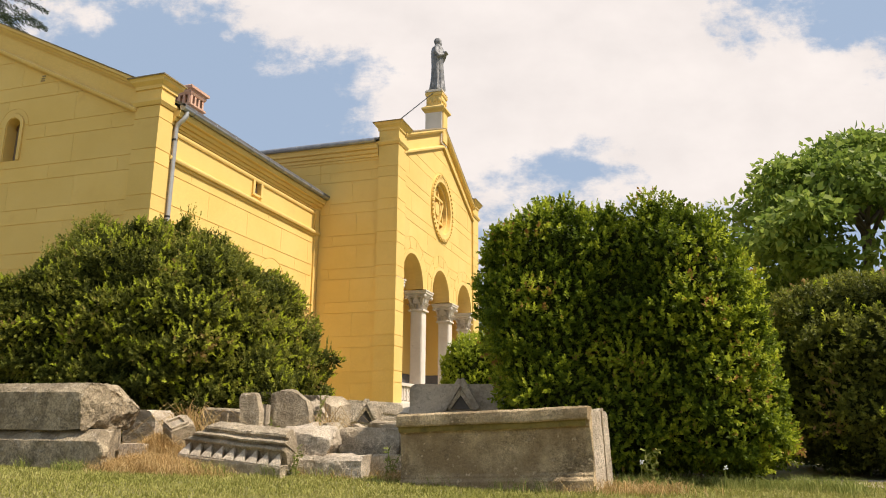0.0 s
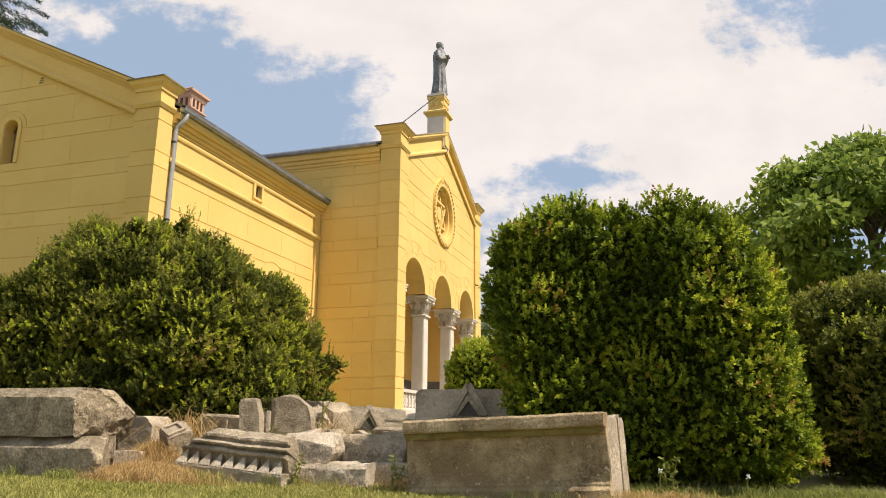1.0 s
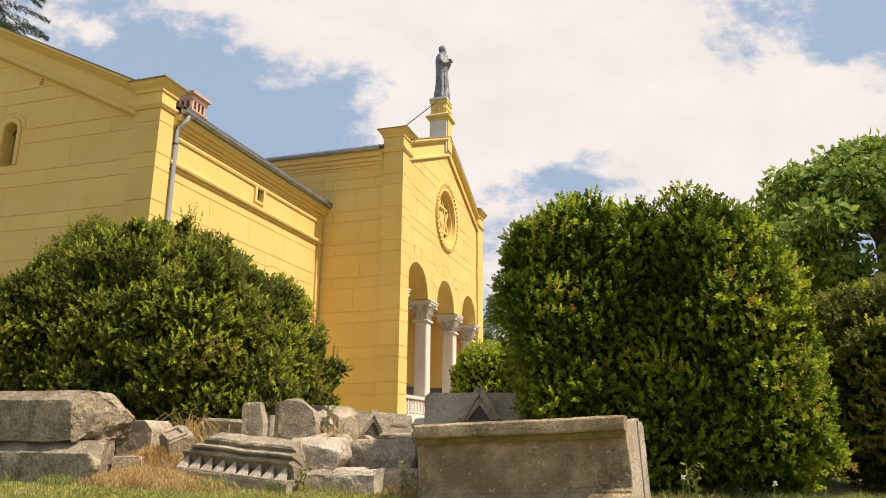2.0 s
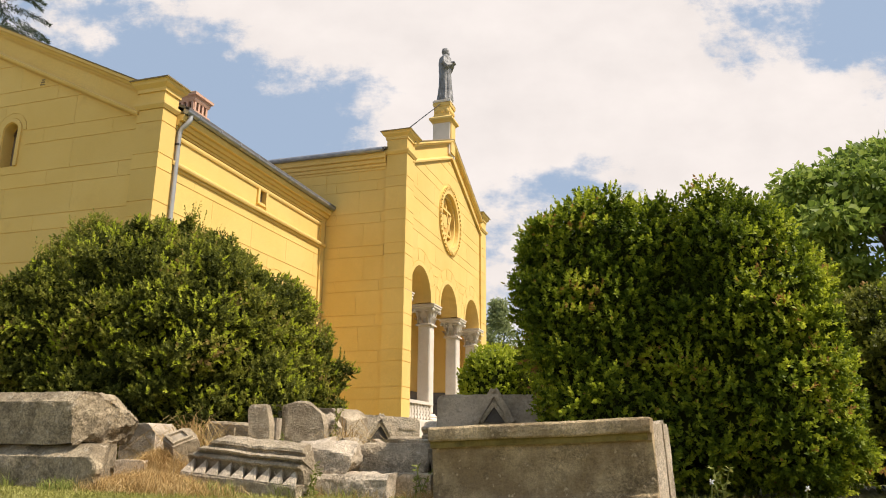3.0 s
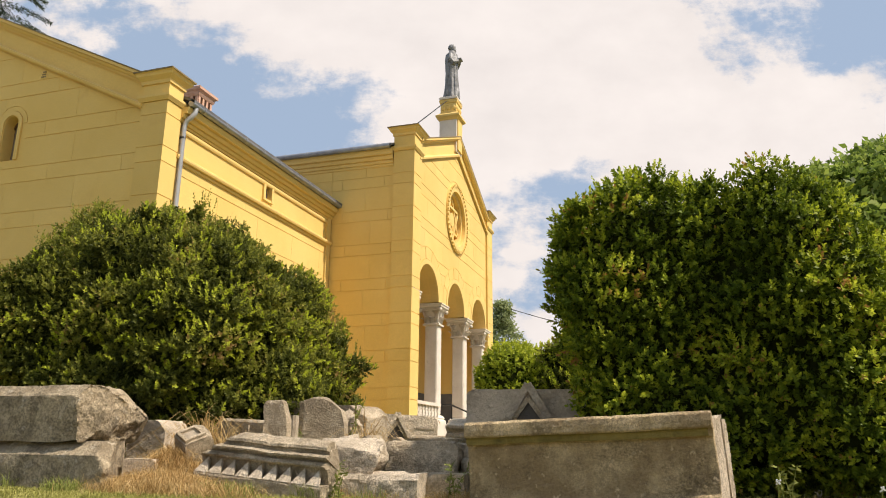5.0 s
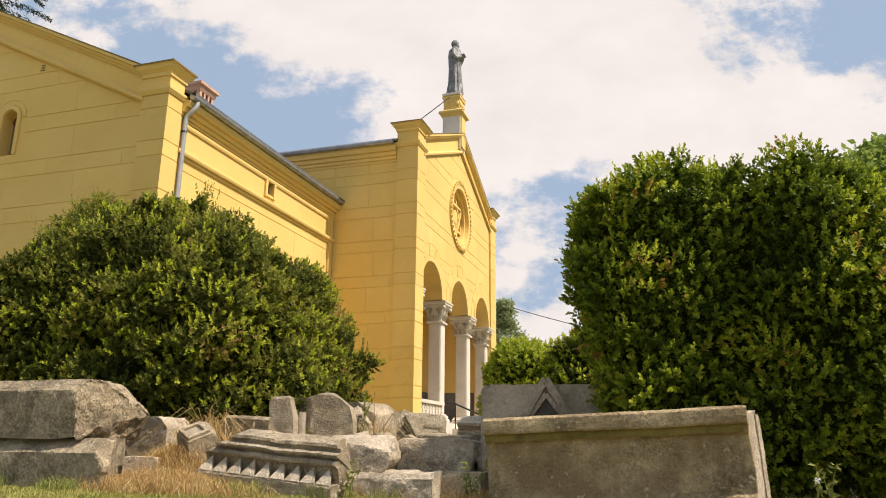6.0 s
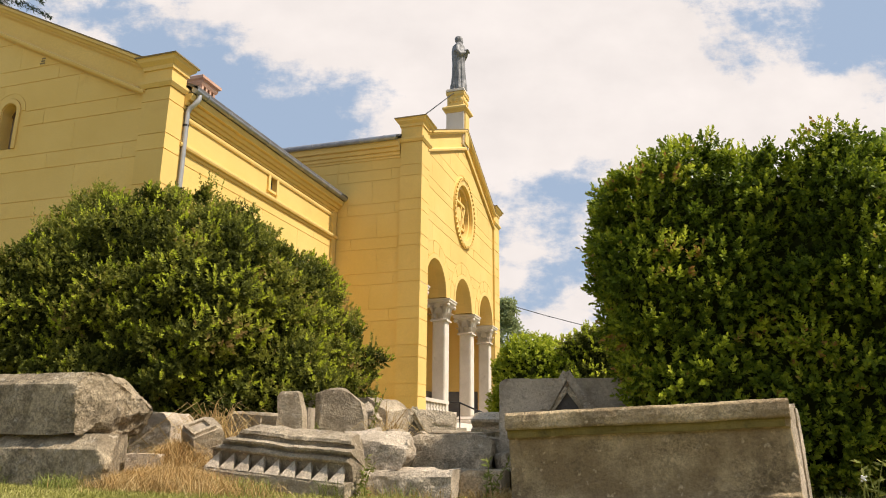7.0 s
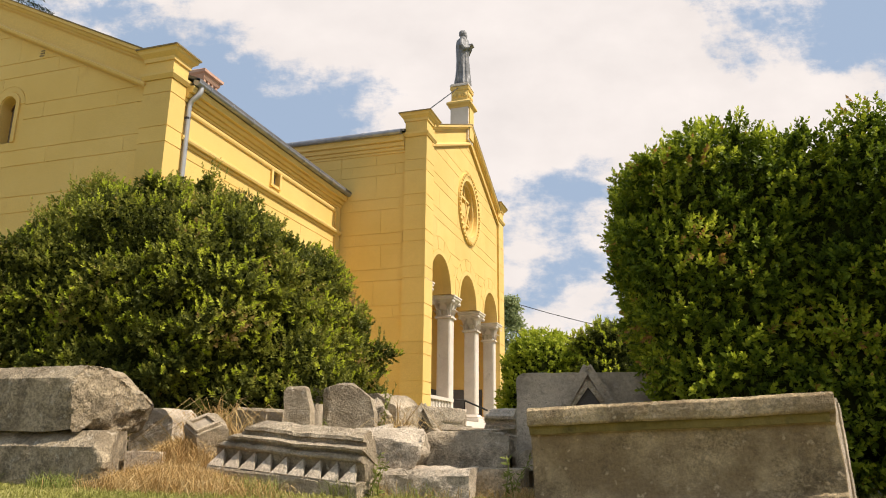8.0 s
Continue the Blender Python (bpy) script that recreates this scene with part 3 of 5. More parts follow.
def arched_window(parent, lay, u, z0, spring, r, barred=True):
    win = part("window", ring(prism(prism(bmesh.new(), [(u - r - 0.12, z0), (u - r, z0), (u - r, spring), (u - r - 0.12, spring)], lay, -0.1, 0.05),
                                    [(u + r, z0), (u + r + 0.12, z0), (u + r + 0.12, spring), (u + r, spring)], lay, -0.1, 0.05),
                              lay, u, spring, r, r + 0.12, -0.1, 0.05, 0, math.pi, 16), M["stucco_trim"], parent, "arched window with a stucco surround")
    part("pane", prism(bmesh.new(), arched(u, z0, spring, r), lay, -0.36, -0.34), M["glass" if barred else "shutter"], win)
    if not barred:
        reveal = prism(prism(bmesh.new(), [(u - r, z0), (u - r + 0.02, z0), (u - r + 0.02, spring), (u - r, spring)], lay, -0.338, 0.02),
                       [(u + r - 0.02, z0), (u + r, z0), (u + r, spring), (u + r - 0.02, spring)], lay, -0.338, 0.02)
        part("reveal", ring(reveal, lay, u, spring, r - 0.02, r, -0.338, 0.02, 0, math.pi, 14), M["stucco_trim"], win)
    bm = bmesh.new()
    if barred:
        prism(bm, [(u - 0.02, z0), (u + 0.02, z0), (u + 0.02, spring + r), (u - 0.02, spring + r)], lay, -0.335, -0.30)
        prism(bm, [(u - r, spring - 0.03), (u + r, spring - 0.03), (u + r, spring + 0.02), (u - r, spring + 0.02)], lay, -0.335, -0.29)
    ring(bm, lay, u, spring, r - 0.05, r - 0.022, -0.335, -0.29, 0, math.pi, 14)
    part("frame", bm, M["frame"], win)
    if barred:
        part("sill", prism(bmesh.new(), [(u - r - 0.2, z0 - 0.12), (u + r + 0.2, z0 - 0.12), (u + r + 0.2, z0), (u - r - 0.2, z0)], lay, -0.3, 0.12), M["stucco_trim"], win)
    return win


def wall_with(lay, outline, hole_sets, depth):
    """A wall from convex pieces of its outline less its openings."""
    pieces = [outline]
    for hole in hole_sets:
        pieces = minus(pieces, hole)
    bm = bmesh.new()
    for piece in pieces:
        prism(bm, piece, lay, -depth, 0)
    bmesh.ops.remove_doubles(bm, verts=bm.verts, dist=0.0005)
    return bm


def gutter(parent, p0, p1, out):
    p0, p1, out = Vector(p0), Vector(p1), Vector(out)
    bm = bmesh.new()
    shell = [(0.10 * math.cos(a), 0.10 * math.sin(a)) for a in (2 * math.pi * k / 12 for k in range(12))]
    run(bm, p0, p1, shell, out)
    g = part("gutter", bm, M["zinc"], parent, "grey zinc gutter", smooth=True)
    n = max(2, int((p1 - p0).length / 0.95))
    for k in range(n):
        c = p0.lerp(p1, (k + 0.5) / n)
        bm = bmesh.new()
        d = (p1 - p0).normalized() * 0.02
        run(bm, c - d, c + d, [(a * 1.14, b * 1.14) for a, b in shell], out)
        part("bracket", bm, M["zinc"], g)


CORNICE = [(0, 0), (0.05, 0), (0.07, 0.06), (0.04, 0.085), (0.10, 0.10), (0.13, 0.18), (0.10, 0.215), (0.18, 0.225), (0.22, 0.33), (0.19, 0.36), (0.30, 0.375), (0.30, 0.44), (0.33, 0.50), (0.33, 0.58), (0, 0.58)]
BAND = [(0, 0), (0.05, 0), (0.08, 0.055), (0.05, 0.08), (0.13, 0.10), (0.15, 0.15), (0.15, 0.20), (0.08, 0.25), (0, 0.27)]
COPING = [(0, 0), (0.06, -0.02), (0.06, 0.05), (0.11, 0.05), (0.17, 0.12), (0.14, 0.13), (0.18, 0.15), (0.18, 0.24), (0, 0.24)]


def ring_moulding(bm, x0, x1, y0, y1, z, profile, sides="-y+x+y-x"):
    """The same moulding round the four sides of a block, mitred by overlap at the corners."""
    levels = sorted(set(b for _, b in profile))
    rows = []
    for b0, b1 in zip(levels, levels[1:]):
        outs = [a for a, b in profile if b in (b0, b1)]
        rows.append((b0, b1, max([a for a, b in profile if b == b0] or outs), max([a for a, b in profile if b == b1] or outs)))
    for b0, b1, o0, o1 in rows:
        v = [bm.verts.new((x, y, zz)) for zz, o in ((z + b0, o0), (z + b1, o1)) for x, y in ((x0 - o, y0 - o), (x1 + o, y0 - o), (x1 + o, y1 + o), (x0 - o, y1 + o))]
        for f in ((3, 2, 1, 0), (4, 5, 6, 7), (0, 1, 5, 4), (1, 2, 6, 5), (2, 3, 7, 6), (3, 0, 4, 7)):
            bm.faces.new([v[i] for i in f])
    return bm


def pilaster(parent, x0, x1, y0, y1, z0, z1, neck, start=10.55):
    """A corner pier with stacked blocks, a neck moulding and a projecting cap."""
    p = part("pilaster", boxed(x0 + 0.016, x1 - 0.016, y0 + 0.016, y1 - 0.016, z0, z1), M["stucco"], parent)
    for a, b in courses_between(z0, neck, start):
        part("panel", boxed(x0, x1, y0, y1, a + 0.013, b - 0.013), M["stucco"], p)
    part("panel", boxed(x0, x1, y0, y1, neck + 0.2, z1 - 0.3), M["stucco"], p)
    part("moulding", ring_moulding(bmesh.new(), x0, x1, y0, y1, neck, [(0, 0), (0.03, 0), (0.09, 0.10), (0.09, 0.17), (0, 0.17)]), M["stucco_trim"], p)
    part("cap", ring_moulding(bmesh.new(), x0, x1, y0, y1, z1 - 0.34, [(0, 0), (0.04, 0.0), (0.05, 0.10), (0.15, 0.2), (0.17, 0.28), (0.20, 0.30)]), M["stucco_trim"], p)
    part("coping", ring_moulding(bmesh.new(), x0, x1, y0, y1, z1 - 0.04, [(0.22, 0), (0.22, 0.04), (0.0, 0.12)]), M["coping"], p, "weathered dark coping")
    return p


def column(parent, y, x=-10.6, z0=1.3, top=6.12, w=0.56):
    """A square limestone column with a carved leaf capital and a spreading abacus."""
    c = thing_part("column", parent)
    bm = boxed(x - w / 2, x + w / 2, y - w / 2, y + w / 2, z0 + 0.35, top - 0.86)
    soften(part("shaft", bm, M["white_stone"], c, "pale limestone shaft"), 0.07, 2)
    part("base", ring_moulding(bmesh.new(), x - w / 2, x + w / 2, y - w / 2, y + w / 2, z0, [(0.16, 0), (0.16, 0.14), (0.10, 0.18), (0.12, 0.24), (0.03, 0.35)]), M["white_stone"], c)
    bell = bmesh.new()
    ring_moulding(bell, x - w / 2, x + w / 2, y - w / 2, y + w / 2, top - 0.88, [(0.07, 0), (0.07, 0.06), (0.015, 0.09), (0.02, 0.3), (0.08, 0.55), (0.16, 0.70)])
    capital = part("capital", bell, M["white_stone"], c, "carved leaf capital")
    part("abacus", ring_moulding(bmesh.new(), x - w / 2, x + w / 2, y - w / 2, y + w / 2, top - 0.18, [(0.17, 0), (0.22, 0.04), (0.22, 0.11), (0.25, 0.13), (0.25, 0.18)]), M["white_stone"], capital)
    # leaves: two tiers that curl outwards, corner volutes
    for tier, (z, h, out, count) in enumerate(((top - 0.78, 0.30, 0.09, 3), (top - 0.56, 0.36, 0.15, 2))):
        for side in range(4):
            for k in range(count):
                off = ((k + 0.5) / count - 0.5) * (w + 0.05 + tier * 0.15)
                bm = bmesh.new()
                verts = []
                for i in range(6):
                    t = i / 5
                    wide = (w + 0.1) / count * 0.42 * math.sin(math.pi * (0.22 + 0.68 * t))
                    o = w / 2 + 0.02 + out * t * t + (0.07 if i == 4 else 0.085 if i == 5 else 0.02 * t)
                    zz = z + h * min(t, 0.85) - (0.05 if i == 5 else 0)
                    verts.append([(off - wide, o - 0.015, zz), (off, o + 0.03, zz), (off + wide, o - 0.015, zz)])
                turn = Matrix.Translation((x, y, 0)) @ Matrix.Rotation(side * math.pi / 2, 4, "Z")
                grid = [[bm.verts.new(turn @ Vector((q[1], q[0], q[2]))) for q in row] for row in verts]
                for r0, r1 in zip(grid, grid[1:]):
                    for j in range(2):
                        bm.faces.new((r0[j], r0[j + 1], r1[j + 1], r1[j]))
                bmesh.ops.solidify(bm, geom=bm.faces, thickness=0.025)
                part("leaf", bm, M["white_stone"], capital)
    for sx in (-1, 1):
        for sy in (-1, 1):
            bm = bmesh.new()
            q = w / 2 + 0.15
            bmesh.ops.create_uvsphere(bm, u_segments=8, v_segments=6, radius=0.085, matrix=Matrix.Translation((x + sx * q, y + sy * q, top - 0.26)))
            part("volute", bm, M["white_stone"], capital, smooth=True)
    return c


def thing_part(name, parent):
    ob = new(name)
    ob.empty_display_size = 0.1
    ob.parent = parent
    return ob


def build_chapel():
    b = thing("chapel", label="ochre stucco chapel with arcaded portico and gabled wing", category="building")
    base = 0.25
    # front wall over three arches
    front = thing_part("front_wall", b)
    mids, r, spring = (27.72, 31.5, 35.36), 1.28, 6.14
    rose_y, rose_z, rose_r = 31.55, 10.42, 1.42
    outline_cuts = [(-0.44, 1, 14.30 - 0.44 * 31.5), (0.44, 1, 14.30 + 0.44 * 31.5)]
    pieces = [[(25.66, spring), (37.9, spring), (37.9, 15), (25.66, 15)]]
    for cut in outline_cuts:
        pieces = [clip(p, *cut) for p in pieces]
    for m in mids:
        pieces = minus(pieces, disc(m, spring, r, 48))
    pieces = minus(pieces, disc(rose_y, rose_z, rose_r, 40))
    bm = bmesh.new()
    for p in pieces:
        prism(bm, p, facade_lay, -0.75, 0)
    part("arcade_wall", bm, M["stucco"], front)
    holes = [disc(m, spring, 1.96, 36) for m in mids] + [disc(rose_y, rose_z, 1.72, 36)]
    panel_cuts = [(-0.42, 1, 13.42 - 0.42 * 31.5), (0.42, 1, 13.42 + 0.42 * 31.5)]
    ashlar(front, facade_lay, 26.5, 36.75, courses_between(spring + 0.02, 13.4, 10.48), 2.3, panel_cuts, holes, seed=4)
    for m in mids:
        part("archivolt", ring(bmesh.new(), facade_lay, m, spring, r - 0.02, r + 0.16, -0.3, 0.04, 0, math.pi, 28), M["stucco_trim"], front)
        for k in range(7):
            a0, a1 = math.pi * k / 7 + 0.012, math.pi * (k + 1) / 7 - 0.012
            lo, hi = [], []
            for i in range(7):
                a = a0 + (a1 - a0) * i / 6
                lo.append((m + (r + 0.19) * math.cos(a), spring + (r + 0.19) * math.sin(a)))
                hi.append((m + 1.93 * math.cos(a), spring + 1.93 * math.sin(a)))
            outline = lo + hi[::-1]
            for m2 in mids:
                if m2 != m:
                    edge = (m + m2) / 2
                    outline = clip(outline, 1, 0, edge - 0.02) if m2 > m else clip(outline, -1, 0, -edge - 0.02)
            if spread_of(outline) > 0.01:
                part("panel", prism(bmesh.new(), outline, facade_lay, 0, 0.022), M["stucco"], front)
    # raking mouldings and parapet
    for side, (y_end, sgn) in enumerate(((26.3, -1), (37.0, 1))):
        apex, foot = (-10.22, 31.58, 13.46), (-10.22, y_end, 13.46 - 0.42 * abs(31.5 - y_end))
        part("raking_moulding", run(bmesh.new(), apex, foot, [(0, 0), (0.06, -0.02), (0.06, 0.03), (0.12, 0.02), (0.13, 0.10), (0.07, 0.15), (0, 0.17)], (1, 0, 0)), M["stucco_trim"], front)
        apex, foot = (-10.22, 31.58, 14.22), (-10.22, y_end, 14.22 - 0.44 * abs(31.5 - y_end))
        part("raking_cornice", run(bmesh.new(), apex, foot, COPING, (1, 0, 0)), M["stucco_trim"], front)
        part("coping", run(bmesh.new(), (-10.22, 31.58, 14.465), (-10.22, y_end, 14.465 - 0.44 * abs(31.5 - y_end)), [(-0.8, 0), (0.2, 0), (0.2, 0.03), (-0.3, 0.08), (-0.8, 0.03)], (1, 0, 0)), M["coping"], front, "weathered dark coping")
    # rose window
    rose = part("rose_window", ring(bmesh.new(), facade_lay, rose_y, rose_z, 1.26, 1.60, -0.2, 0.07), M["stucco_trim"], b, "round window with a six-pointed star tracery")
    part("surround", ring(bmesh.new(), facade_lay, rose_y, rose_z, 1.10, 1.262, -0.40, -0.10), M["stucco_trim"], rose)
    part("pane", prism(bmesh.new(), disc(rose_y, rose_z, 1.43, 40), facade_lay, -0.56, -0.52), M["stucco"], rose)
    for k in range(44):
        a = 2 * math.pi * k / 44
        bm = bmesh.new()
        bmesh.ops.create_cube(bm, size=0.11, matrix=Matrix.Translation(facade_lay(rose_y + 1.53 * math.cos(a), rose_z + 1.53 * math.sin(a), 0.08)) @ Matrix.Rotation(a, 4, "X"))
        part("bead", bm, M["stucco_trim"], rose)
    for flip in (0, 1):
        tips = [(rose_y + 1.12 * math.cos(math.pi / 2 + flip * math.pi + 2 * math.pi * k / 3), rose_z + 1.12 * math.sin(math.pi / 2 + flip * math.pi + 2 * math.pi * k / 3)) for k in range(3)]
        for p, q in zip(tips, tips[1:] + tips[:1]):
            d = Vector((q[0] - p[0], q[1] - p[1])).normalized()
            w = Vector((-d.y, d.x)) * 0.055
            part("star_bar", prism(bmesh.new(), [(p[0] - w.x, p[1] - w.y), (q[0] - w.x, q[1] - w.y), (q[0] + w.x, q[1] + w.y), (p[0] + w.x, p[1] + w.y)], facade_lay, -0.36 + 0.02 * flip, -0.22 + 0.02 * flip), M["stucco_trim"], rose)
    part("boss", ring(bmesh.new(), facade_lay, rose_y, rose_z, 0.0, 0.32, -0.5, -0.2, steps=20), M["stucco_trim"], rose)
    # corner piers of the front
    pilaster(b, -10.97, -10.12, 25.62, 26.5, base, 12.42, 11.46)
    pilaster(b, -11.02, -10.12, 36.85, 37.9, base, 12.42, 11.46)
    # columns and half-hidden end supports
    for y in (29.6, 33.43):
        column(b, y)
    column(b, 36.74)
    column(b, 26.3, x=-10.66)
    # portico: floor, back and end walls, ceiling, dado, balustrade
    part("portico_floor", boxed(-13.5, -10.0, 25.75, 37.8, 0.2, 1.3), M["white_stone"], b)
    part("portico_ceiling", boxed(-13.5, -10.95, 26.2, 37.4, 7.9, 8.1), M["stucco"], b)
    back = part("portico_back_wall", boxed(-13.9, -13.5, 25.9, 37.8, 1.0, 8.1), M["stucco"], b)
    part("dado", boxed(-13.5, -13.46, 26.2, 37.25, 1.3, 3.0), M["dado"], back, "dark grey painted dado")
    part("dado", boxed(-13.46, -11.0, 37.25, 37.3, 1.3, 3.0), M["dado"], back, "dark grey painted dado")
    rail = thing_part("balustrade", b)
    part("top_rail", boxed(-10.42, -10.14, 26.5, 29.3, 1.96, 2.08), M["white_stone"], rail)
    part("bottom_rail", boxed(-10.4, -10.16, 26.5, 29.3, 1.22, 1.38), M["white_stone"], rail)
    for k in range(8):
        y = 26.62 + k * 0.36
        part("baluster", boxed(-10.36, -10.2, y - 0.05, y + 0.05, 1.38, 1.96), M["white_stone"], rail)
        if k < 7:
            for z in (1.55, 1.78):
                part("roundel", ring(bmesh.new(), lambda u, zz, n: Vector((-10.3 + n, u, zz)), y + 0.18, z, 0.055, 0.13, 0, 0.08, steps=12), M["white_stone"], rail)
    hand = thing_part("stair_rail", b)
    part("rail", tube(bmesh.new(), [(-10.4, 30.3, 2.1), (-10.0, 30.3, 2.08), (-8.0, 30.3, 1.25)], 0.035), M["iron"], hand, "dark iron handrail", smooth=True)
    for x, z in ((-10.0, 2.08), (-8.1, 1.3)):
        part("post", tube(bmesh.new(), [(x, 30.3, 0.3), (x, 30.3, z)], 0.03), M["iron"], hand, smooth=True)
    for k in range(3):
        part("step", boxed(-10.0, -9.7 + 0.34 * (2 - k) + 0.1, 29.9, 33.1, 0.2, 1.1 - 0.2 * (2 - k)), M["white_stone"], b)
    # flank
    flank = part("flank_wall", boxed(-26, -10.97, 25.74, 26.24, base, 11.6), M["stucco"], b)
    ashlar(flank, flank_lay, -13.55, -10.985, courses_between(base, 11.1), 1.9, seed=9)
    ashlar(flank, flank_lay, -17.6, -13.6, courses_between(9.0, 11.1), 1.9, seed=10)
    part("cornice", run(bmesh.new(), (-26, 25.74, 10.92), (-11.0, 25.74, 10.92), [(a * 0.9, c * 1.08) for a, c in CORNICE], (0, -1, 0)), M["stucco_trim"], flank)
    gutter(b, (-26, 25.36, 11.62), (-11.05, 25.36, 11.62), (0, -1, 0))
    bm = bmesh.new()
    run(bm, (-26, 25.3, 11.6), (-10.95, 25.3, 11.6), [(0, 0), (6.2, 2.55), (12.5, 0), (12.5, 0.09), (6.2, 2.66), (0, 0.09)], (0, 1, 0))
    part("roof", bm, M["slate"], b, "dark grey roof")
    part("north_wall", boxed(-26, -10.97, 37.3, 37.8, base, 11.6), M["stucco"], b)
    part("west_wall", boxed(-26, -25.5, 26.24, 37.3, base, 11.6), M["stucco"], b)
    # wing: side wall
    windows = [(19.75, 3.2, 5.25, 0.6), (22.4, 3.2, 5.25, 0.6)]
    wing = part("wing_side_wall", wall_with(wing_lay, [(15.95, base), (25.74, base), (25.74, 9.6), (15.95, 9.6)],
                [arched(u, z0, s, r2) for u, z0, s, r2 in windows] + [[(20.92, 8.26), (21.30, 8.26), (21.30, 8.72), (20.92, 8.72)]], 0.5), M["stucco"], b)
    holes = [arched(u, z0 - 0.14, s, 1.02) for u, z0, s, r2 in windows]
    ashlar(wing, wing_lay, 16.7, 25.3, courses_between(base, 7.86, 9.29, 0.89, 0.45), 2.2, holes=holes, seed=14)
    for u, z0, s, r2 in windows:
        part("panel", ring(bmesh.new(), wing_lay, u, s, r2 + 0.13, 0.99, 0, 0.022, 0, math.pi, 18), M["stucco"], wing)
        arched_window(b, wing_lay, u, z0, s, r2)
    for name, z, prof in (("string_course", 7.79, BAND), ("cornice", 8.86, [(a, c * 0.85) for a, c in CORNICE])):
        part(name, run(bmesh.new(), (-13.6, 16.38, z), (-13.6, 25.7, z), prof, (1, 0, 0)), M["stucco_trim"], wing)
    part("moulding", run(bmesh.new(), (-13.6, 16.6, 8.7), (-13.6, 25.4, 8.7), [(0, 0), (0.04, 0), (0.06, 0.05), (0.06, 0.12), (0, 0.12)], (1, 0, 0)), M["stucco_trim"], wing)
    part("corner_strip", boxed(-13.6, -13.53, 25.36, 25.68, base, 8.96), M["stucco"], wing)
    slit = part("slit_window", prism(prism(prism(bmesh.new(), [(20.80, 8.18), (20.92, 8.18), (20.92, 8.72), (20.80, 8.72)], wing_lay, 0, 0.07),
                [(21.30, 8.18), (21.42, 8.18), (21.42, 8.72), (21.30, 8.72)], wing_lay, 0, 0.07), [(20.92, 8.18), (21.30, 8.18), (21.30, 8.26), (20.92, 8.26)], wing_lay, 0, 0.05), M["stucco_trim"], b, "small square attic window")
    part("pane", prism(bmesh.new(), [(20.9, 8.24), (21.32, 8.24), (21.32, 8.74), (20.9, 8.74)], wing_lay, -0.14, -0.12), M["glass"], slit)
    gutter(b, (-13.22, 16.40, 9.46), (-13.22, 25.7, 9.46), (1, 0, 0))
    pipe = part("downpipe", tube(bmesh.new(), [(-13.22, 16.62, 9.42), (-13.22, 16.6, 9.25), (-13.28, 16.56, 9.12), (-13.42, 16.53, 9.0), (-13.47, 16.52, 8.85), (-13.48, 16.52, base)], 0.07, 10), M["pipe"], b, "galvanised downpipe", smooth=True)
    for z in (8.5, 6.2, 4.0):
        part("clamp", tube(bmesh.new(), [(-13.48, 16.52, z - 0.03), (-13.48, 16.52, z + 0.03)], 0.08, 10), M["iron"], pipe)
    # wing: gable front
    cut_top = [(0.485, 1, 10.12 - 0.485 * 14.4), (-0.485, 1, 10.12 + 0.485 * 29.6)]
    outline = [(-30.4, base), (-13.6, base), (-13.6, 16), (-30.4, 16)]
    for cut in cut_top:
        outline = clip(outline, *cut)
    gable = part("gable_wall", wall_with(gable_lay, outline, [arched(-18.95, 8.22, 9.34, 0.28)], 0.5), M["stucco"], b)
    panel_top = [(0.49, 1, 9.16 - 0.49 * 14.35), (-0.49, 1, 9.16 + 0.49 * 29.65)]
    ashlar(gable, gable_lay, -23.5, -14.36, courses_between(base, 13.2, 9.29, 0.89, 0.45), 2.5, panel_top, [arched(-18.95, 8.08, 9.34, 0.58)], seed=21)
    part("panel", ring(bmesh.new(), gable_lay, -18.95, 9.34, 0.42, 0.56, 0, 0.022, 0, math.pi, 16), M["stucco"], gable)
    arched_window(b, gable_lay, -18.95, 8.22, 9.34, 0.28, False)
    vent = part("vent", ring(bmesh.new(), gable_lay, -18.03, 10.79, 0.0, 0.13, 0, 0.022, steps=16), M["stucco_trim"], gable, "small round vent with slots")
    for k in range(3):
        part("slot", prism(bmesh.new(), [(-18.12 + 0.02 * k, 10.70 + 0.075 * k), (-17.96, 10.70 + 0.075 * k), (-17.96, 10.74 + 0.075 * k), (-18.12 + 0.02 * k, 10.74 + 0.075 * k)], gable_lay, 0.02, 0.032), M["coping"], vent)
    for x_end in (-14.3, -29.7):
        rise = 0.49 * 7.7
        part("raking_moulding", run(bmesh.new(), (-22, 15.92, 9.2 + rise), (x_end, 15.92, 9.2), [(0, 0), (0.06, -0.05), (0.08, 0.02), (0.17, -0.01), (0.19, 0.07), (0.08, 0.14), (0, 0.15)], (0, -1, 0)), M["stucco_trim"], gable)
        part("raking_cornice", run(bmesh.new(), (-22, 15.92, 9.92 + 0.485 * 7.7), (x_end, 15.92, 9.92), COPING, (0, -1, 0)), M["stucco_trim"], gable)
        part("coping", run(bmesh.new(), (-22, 15.92, 10.165 + 0.485 * 7.7), (x_end, 15.92, 10.165), [(-0.5, 0), (0.2, 0), (0.2, 0.03), (-0.3, 0.08), (-0.5, 0.03)], (0, -1, 0)), M["coping"], gable, "weathered dark coping")
    pilaster(b, -14.34, -13.5, 15.8, 16.40, base, 10.16, 9.32, 9.37)
